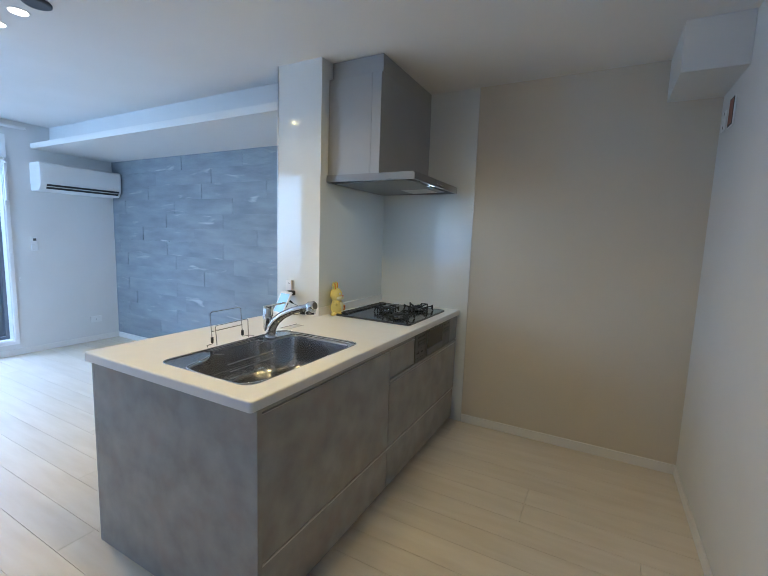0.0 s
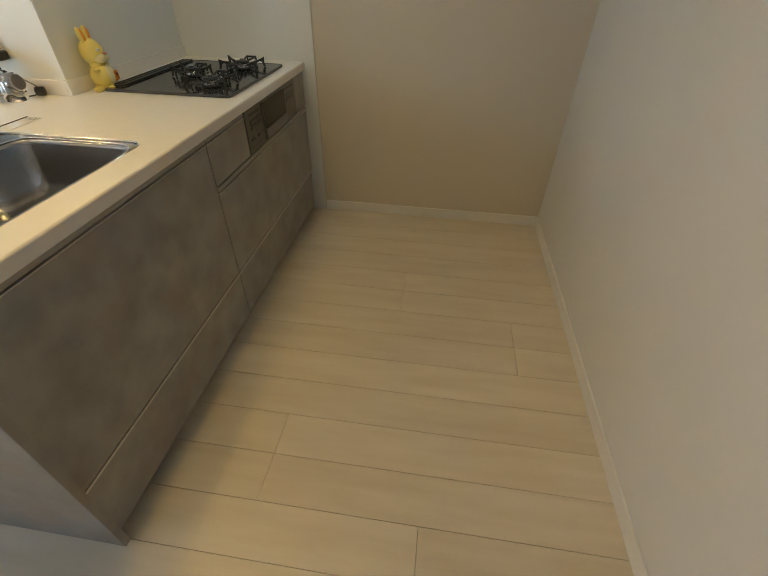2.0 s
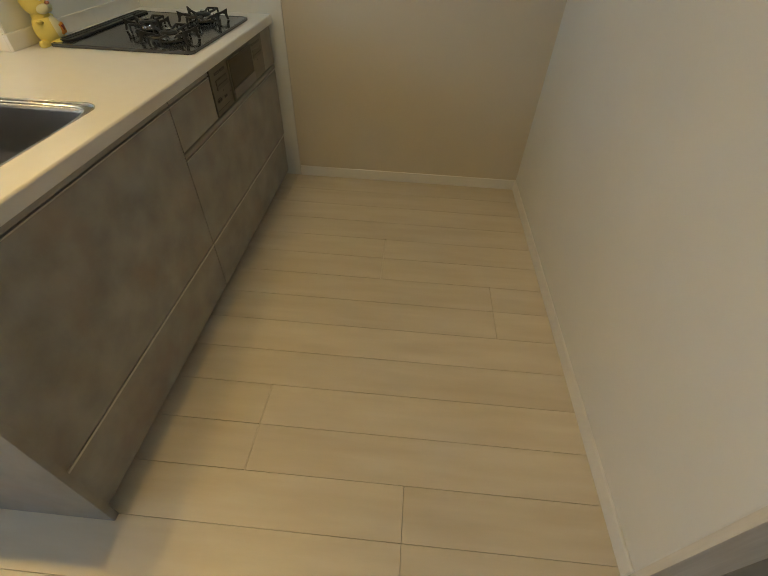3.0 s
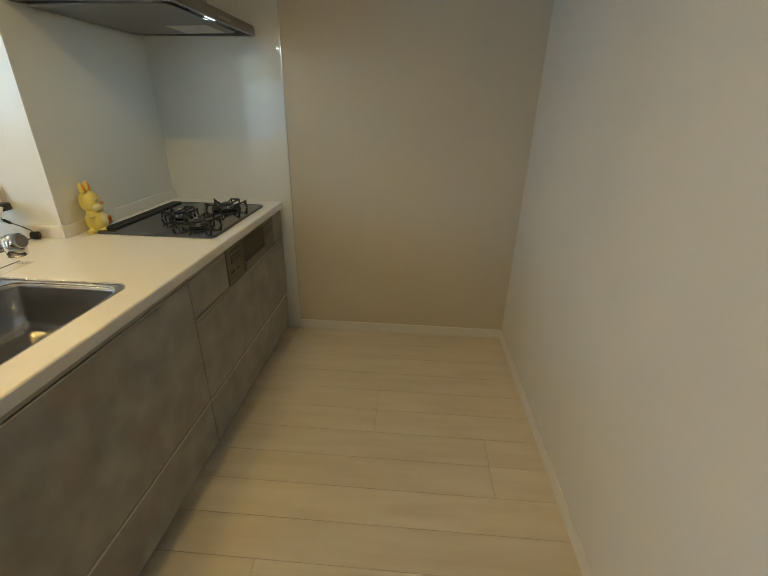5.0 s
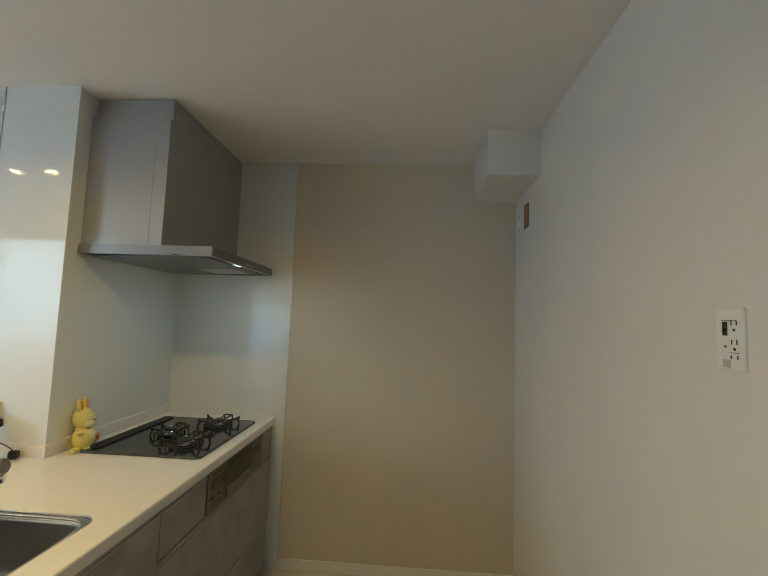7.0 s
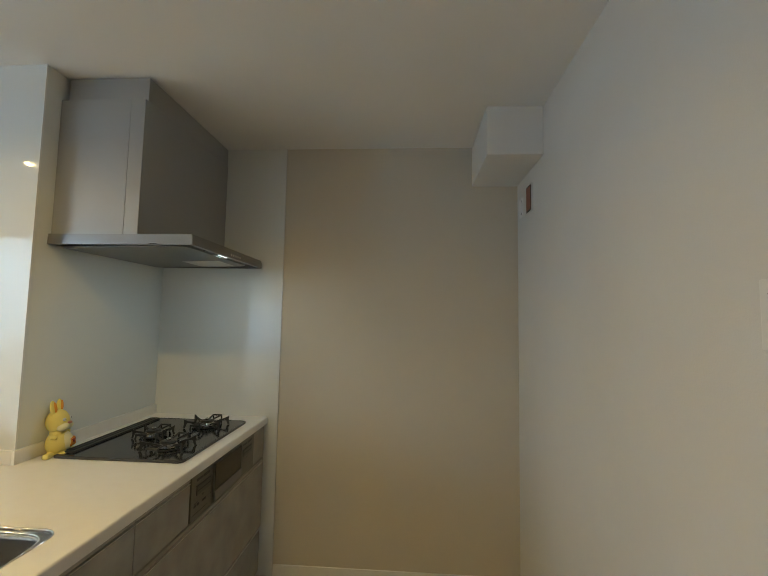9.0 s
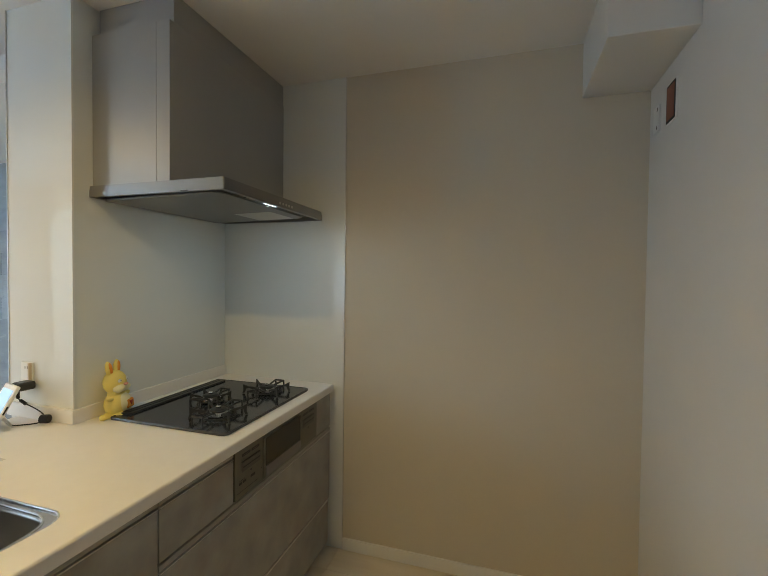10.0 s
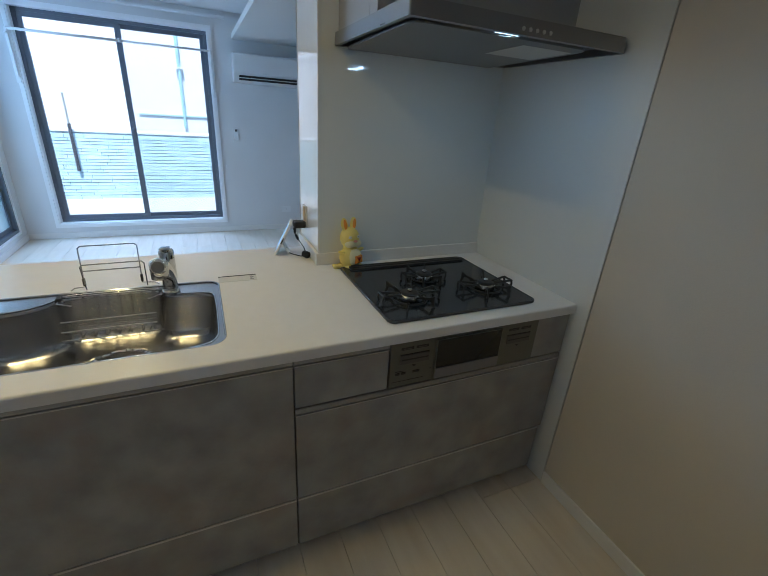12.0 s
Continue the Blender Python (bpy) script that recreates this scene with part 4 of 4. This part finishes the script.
def rabbit():
    """One plain mesh, its colours in slots."""
    bm = bmesh.new()

    def add(at, size, slot, turn=None):
        own = ball(at, size, None, turn)
        for f_ in own.faces:
            f_.material_index = slot
        merged(own, bm)

    add((0, 0, 0.044), (0.032, 0.037, 0.048), 0)
    add((0.007, 0.002, 0.045), (0.0285, 0.032, 0.041), 1)
    add((0, 0, 0.082), (0.022, 0.025, 0.022), 0)
    add((0, 0, 0.124), (0.030, 0.0315, 0.044), 0)
    add((0.018, 0.011, 0.103), (0.0165, 0.0175, 0.0155), 1)
    add((0.018, -0.011, 0.103), (0.0165, 0.0175, 0.0155), 1)
    add((0.032, 0, 0.115), (0.006, 0.0070, 0.005), 4)
    for s in (-1, 1):
        add((-0.002, s * 0.0165, 0.176), (0.0075, 0.0115, 0.028), 0, (-s * 6, 0, 0))
        add((0.0035, s * 0.0170, 0.177), (0.0048, 0.0060, 0.021), 2, (-s * 7, 0, 0))
        add((0.0245, s * 0.0145, 0.130), (0.0045, 0.0062, 0.0062), 5)
        add((0.0285, s * 0.0148, 0.130), (0.0014, 0.0018, 0.0018), 6)
        add((0.006, s * 0.036, 0.072), (0.008, 0.013, 0.007), 0, (s * 20, 0, 0))
        add((0.014, s * 0.018, 0.010), (0.022, 0.014, 0.010), 0)
    own = tube([(-0.008, -0.018, 0.014), (-0.010, -0.036, 0.011), (-0.008, -0.052, 0.014), (-0.004, -0.062, 0.024)], [0.013, 0.012, 0.010, 0.005], 12)
    for f_ in own.faces:
        f_.material_index = 0
    merged(own, bm)
    own = box(0.022, -0.007, 0.024, 0.0358, 0.025, 0.058, 0.006, 3)
    for f_ in own.faces:
        f_.material_index = 2
    merged(own, bm)
    own = extrude_yz([(0.000, 0.050), (0.019, 0.050), (0.010, 0.033)], 0.0356, 0.0364)
    for f_ in own.faces:
        f_.material_index = 3
    merged(own, bm)
    ob = smooth(mesh_object("rabbit_figurine", bm, M_BUNNY))
    for m in (M_BUNNY2, M_ORANGE, M_RED, M_PINK, M_WHITE, M_BLACK):
        ob.data.materials.append(m)
    tagged(ob, "small yellow rabbit figurine with an orange tummy patch beside the hob", "figurine")
    ob.matrix_world = pose(-1.542, 2.122, TOP - 0.004, 0, -6, 17) @ Matrix.Diagonal((1.32, 1.36, 1.07, 1))


# Wall fittings
def outlet_plate(name, label, w, h, m, extra):
    p = thing(name, label, "outlet")
    part("plate", box(0, -w / 2, -h / 2, 0.007, w / 2, h / 2, 0.002), M_WHITE, p)
    for nm, y, z, a, b_, material in extra:
        part(nm, box(0.007, y - a / 2, z - b_ / 2, 0.0078, y + a / 2, z + b_ / 2), material, p)
    p.matrix_world = m
    return p


def fittings():
    slots = []
    for z in (0.031, -0.005):
        slots += [("slot", -0.006, z, 0.0022, 0.009, M_DARK), ("slot", -0.018, z, 0.0022, 0.009, M_DARK), ("slot", -0.012, z - 0.013, 0.005, 0.005, M_DARK)]
    slots += [("socket_frame", -0.011, -0.025, 0.020, 0.001, M_DARK), ("slot", -0.0035, -0.033, 0.0022, 0.007, M_DARK), ("slot", -0.019, -0.033, 0.0022, 0.007, M_DARK),
              ("usb_port", 0.010, 0.020, 0.012, 0.026, M_BLACK), ("usb_tongue", 0.010, 0.017, 0.008, 0.005, M_WHITE),
              ("red_lamp", 0.010, -0.014, 0.006, 0.004, M_RED), ("earth_terminal", 0.008, -0.046, 0.018, 0.015, M_RAIL), ("seam", 0.0, 0.036, 0.036, 0.0008, M_DARK)]
    slots = [(nm, -y, *rest) for nm, y, *rest in slots]
    outlet_plate("wall_outlet", "white combined outlet plate on the wall beside the aisle", 0.068, 0.120, pose(RIGHT_X, 1.236, 1.428, 0, 0, 180), slots)
    outlet_plate("high_outlet", "small white outlet plate high in the kitchen corner", 0.060, 0.10, pose(RIGHT_X, 2.735, 2.020, 0, 0, 180),
                 [("slot", 0.012, 0.035, 0.006, 0.014, M_DARK), ("slot", 0.012, -0.035, 0.006, 0.014, M_DARK)])
    box_ = thing("recessed_box", "reddish open junction box with a dark rim high on the wall", "junction box")
    part("rim", box(-0.006, -0.044, -0.070, 0, 0.044, 0.070, 0.002), M_WHITE, box_)
    part("frame", box(-0.0075, -0.040, -0.066, -0.006, 0.040, 0.066), M_DARK, box_, "dark inner frame")
    part("cover", box(-0.009, -0.032, -0.058, -0.0075, 0.032, 0.058), M_REDBOX, box_, "dull red cover")
    box_.location = (RIGHT_X, 2.588, 2.028)
    outlet_plate("living_outlet", "white outlet plate low on the living room wall", 0.12, 0.075, pose(WIN_X, 2.56, 0.262), [("slot", 0.0, 0.0, 0.006, 0.006, M_DARK)])
    p = outlet_plate("partition_outlet", "white outlet with an open cover on the partition above the worktop", 0.062, 0.10, pose(-1.838, PIL_Y - 0.004, 1.010, 0, 0, -90),
                     [("slot", -0.008, 0.03, 0.002, 0.009, M_DARK), ("slot", 0.004, 0.03, 0.002, 0.009, M_DARK)])
    part("cover_flap", box(0.0072, 0.022, -0.05, 0.018, 0.029, 0.05, 0.0015), M_BEIGE, p, "beige open cover flap")
    hook = thing("wall_hook", "tiny white hook on the wall beside the window", "hook", (WIN_X, 1.86, 0.80))
    part("plate", box(0, -0.008, -0.02, 0.006, 0.008, 0.02, 0.002), M_WHITE, hook)
    part("peg", box(0.006, -0.003, -0.012, 0.016, 0.003, -0.004, 0.001), M_RAIL, hook)
    rc = thing("remote_control", "white air conditioner remote in its wall holder", "remote", (WIN_X, 2.003, 1.165))
    part("holder", box(0, -0.028, -0.07, 0.022, 0.028, 0.0, 0.006, 3), M_WHITE, rc)
    part("handset", box(0.003, -0.023, -0.055, 0.018, 0.023, 0.075, 0.005, 3), M_WHITE, rc)
    part("display", box(0.018, -0.014, 0.036, 0.0188, 0.014, 0.060), M_DIMPANEL, rc, "dark display")


def air_conditioner():
    ac = thing("air_conditioner", "white wall-mounted air conditioner above the living room wall remote", "air conditioner", (WIN_X, 2.402, 1.722))
    w = 0.397
    profile = [(0, 0.0), (0.16, 0.0), (0.185, 0.012), (0.213, 0.055), (0.222, 0.09), (0.222, 0.262), (0.212, 0.280), (0.19, 0.288), (0, 0.288)]
    shell = part("body", extrude_xz(profile, -w, w), M_WHITE, ac)
    soft(shell, 0.008, 3)
    panel = part("front_panel", box(0.2215, -w + 0.012, 0.092, 0.2275, w - 0.012, 0.272, 0.003), M_WHITE, ac)
    for i in range(2):
        lv = part("louver", box(-0.026, -w + 0.05, -0.002, 0.026, w - 0.035, 0.002, 0.001), M_BLACK, ac, "dark air louver")
        lv.matrix_local = pose(0.204 + 0.0145 * i, 0.006, 0.032 + 0.028 * i, 0, -58, 0) @ pose(0, 0, 0) @ Matrix.Diagonal((0.42, 1, 1, 1))
    part("lamp_dot", box(0.2275, w - 0.10, 0.10, 0.228, w - 0.09, 0.104), M_RAIL, ac)


def curtain_rail():
    c = thing("curtain_rail", "white double curtain rail above the sliding window", "curtain rail", (WIN_X, -0.06, 2.318))
    for x in (0.035, 0.085):
        r = part("rail", box(x, 0.14, 0.0, x + 0.018, 2.01, 0.022, 0.003), M_WHITE, c)
        part("end_cap", box(x - 0.001, 2.01, -0.001, x + 0.019, 2.022, 0.023, 0.003), M_WHITE, r)
    for y in (0.2, 1.06, 1.93):
        part("bracket", box(0, y, 0.022, 0.105, y + 0.02, 0.026, 0.001), M_RAIL, c)


def drying_bar():
    d = thing("drying_bar", "white telescopic drying bar across the window on folding arms", "drying bar")
    smooth(part("pole", tube([(-5.33, 0.079, 2.005), (-5.33, 0.96, 2.005)], 0.0125, 14), M_WHITE, d))
    smooth(part("inner_pole", tube([(-5.33, 0.96, 2.005), (-5.33, 1.779, 2.005)], 0.0100, 14), M_WHITE, d))
    smooth(part("collar", tube([(-5.33, 0.945, 2.005), (-5.33, 0.985, 2.005)], 0.0155, 14), M_RAIL, d, "grey joint collar"))
    for y in (0.057, 1.799):
        arm = part("arm", box(-5.37, y - 0.012, 1.60, -5.35, y + 0.012, 2.02, 0.005), M_WHITE, d, "white folded arm")
        part("arm_hook", box(-5.355, y - 0.010, 1.965, -5.315, y + 0.010, 1.978, 0.003), M_WHITE, arm)
        part("wall_plate", box(-5.385, y - 0.018, 1.55, -5.37, y + 0.018, 1.80, 0.003), M_WHITE, arm)


def downlight(x, y):
    d = thing("downlight", "small round recessed ceiling downlight, lit warm white", "downlight", (x, y, CEIL), "ceiling downlights")
    ring = lathe([(0.044, 0.0), (0.050, -0.0005), (0.050, -0.0025), (0.040, -0.003), (0.039, -0.0005), (0.0385, 0.0)], 32)
    smooth(part("trim_ring", ring, M_WHITE, d), False)
    part("diffuser", lathe([(0.039, -0.0032), (0.036, -0.0036), (0.002, -0.0036)], 32), M_LIT, d, "lit warm-white diffuser")
    return d


first = downlight(*DOWNLIGHTS[0])
for x, y in DOWNLIGHTS[1:]:
    copy_thing(first, pose(x, y, CEIL))
sensor = thing("ceiling_speaker", "dark grey round ceiling fitting beside the downlights", "ceiling fitting", (-2.50, 0.975, CEIL))
part("disc", lathe([(0.058, 0), (0.058, -0.010), (0.050, -0.014), (0.002, -0.014)], 32), M_DARKGREY, sensor)

range_hood()
gas_hob()
steel_sink()
faucet()
sink_basket()
dish_stand()
counter_strip()
tablet()
power_adapter()
rabbit()
fittings()
air_conditioner()
curtain_rail()
drying_bar()


def yard_pole():
    p = thing("yard_pole", "slim grey metal pole fixed to the yard wall", "pole", (-7.24, -0.036, 0.50))
    part("post", tube([(0, 0, 0), (0, 0, 1.0)], 0.014, 12), M_RAIL, p)
    part("sleeve", tube([(0, 0.0, -0.02), (0, 0, 0.62)], 0.022, 12), M_DARKGREY, p, "dark sleeve")
    part("cap", ball((0, 0, 1.01), (0.02, 0.02, 0.02)), M_WHITE, p)


yard_pole()
lay_tiles()

# Floor boards, in rows along x; pairs of strips share their end joints
def board_mesh(length):
    bm = box(0, 0, -0.012, length, 0.1515, 0)
    for v in bm.verts:
        if v.co.z > -0.001:
            v.co.x = min(max(v.co.x, 0.0009), length - 0.0009)
            v.co.y = min(max(v.co.y, 0.0009), 0.1515 - 0.0009)
    me = bpy.data.meshes.new("board")
    bmesh.ops.recalc_face_normals(bm, faces=bm.faces)
    bm.to_mesh(me)
    bm.free()
    me.materials.append(M_FLOOR)
    return me


def lay_floor():
    floor = tagged(new("floor"), "pale maple wood board floor with thin dark joints", "floor", kind="structure")
    random.seed(5)
    meshes = {}
    offsets = {0: -0.141, 1: -0.629, 2: -1.15, 3: 0.208, 4: -0.295, 5: -0.98}
    for row in (*range(-6, 8), *range(-11, -6)):
        y = 0.694 + 0.303 * row
        start = offsets.get(row, random.uniform(-1.8, 0)) - 0.0
        joints = [start + 1.818 * k for k in range(-4, 4)]
        for a, b in zip(joints, joints[1:]):
            for strip in (0, 1):
                y0 = y + 0.1515 * strip
                lo, hi = max(a, -5.5), min(b, 2.1)
                if hi - lo < 0.02 or y0 > 2.93 or y0 < -2.6:
                    continue
                key = round(hi - lo, 3)
                if key not in meshes:
                    meshes[key] = board_mesh(hi - lo)
                ob = new("board", meshes[key])
                ob.parent = floor
                ob.location = (lo, y0, random.uniform(-0.0002, 0.0))


lay_floor()
yard_wall()
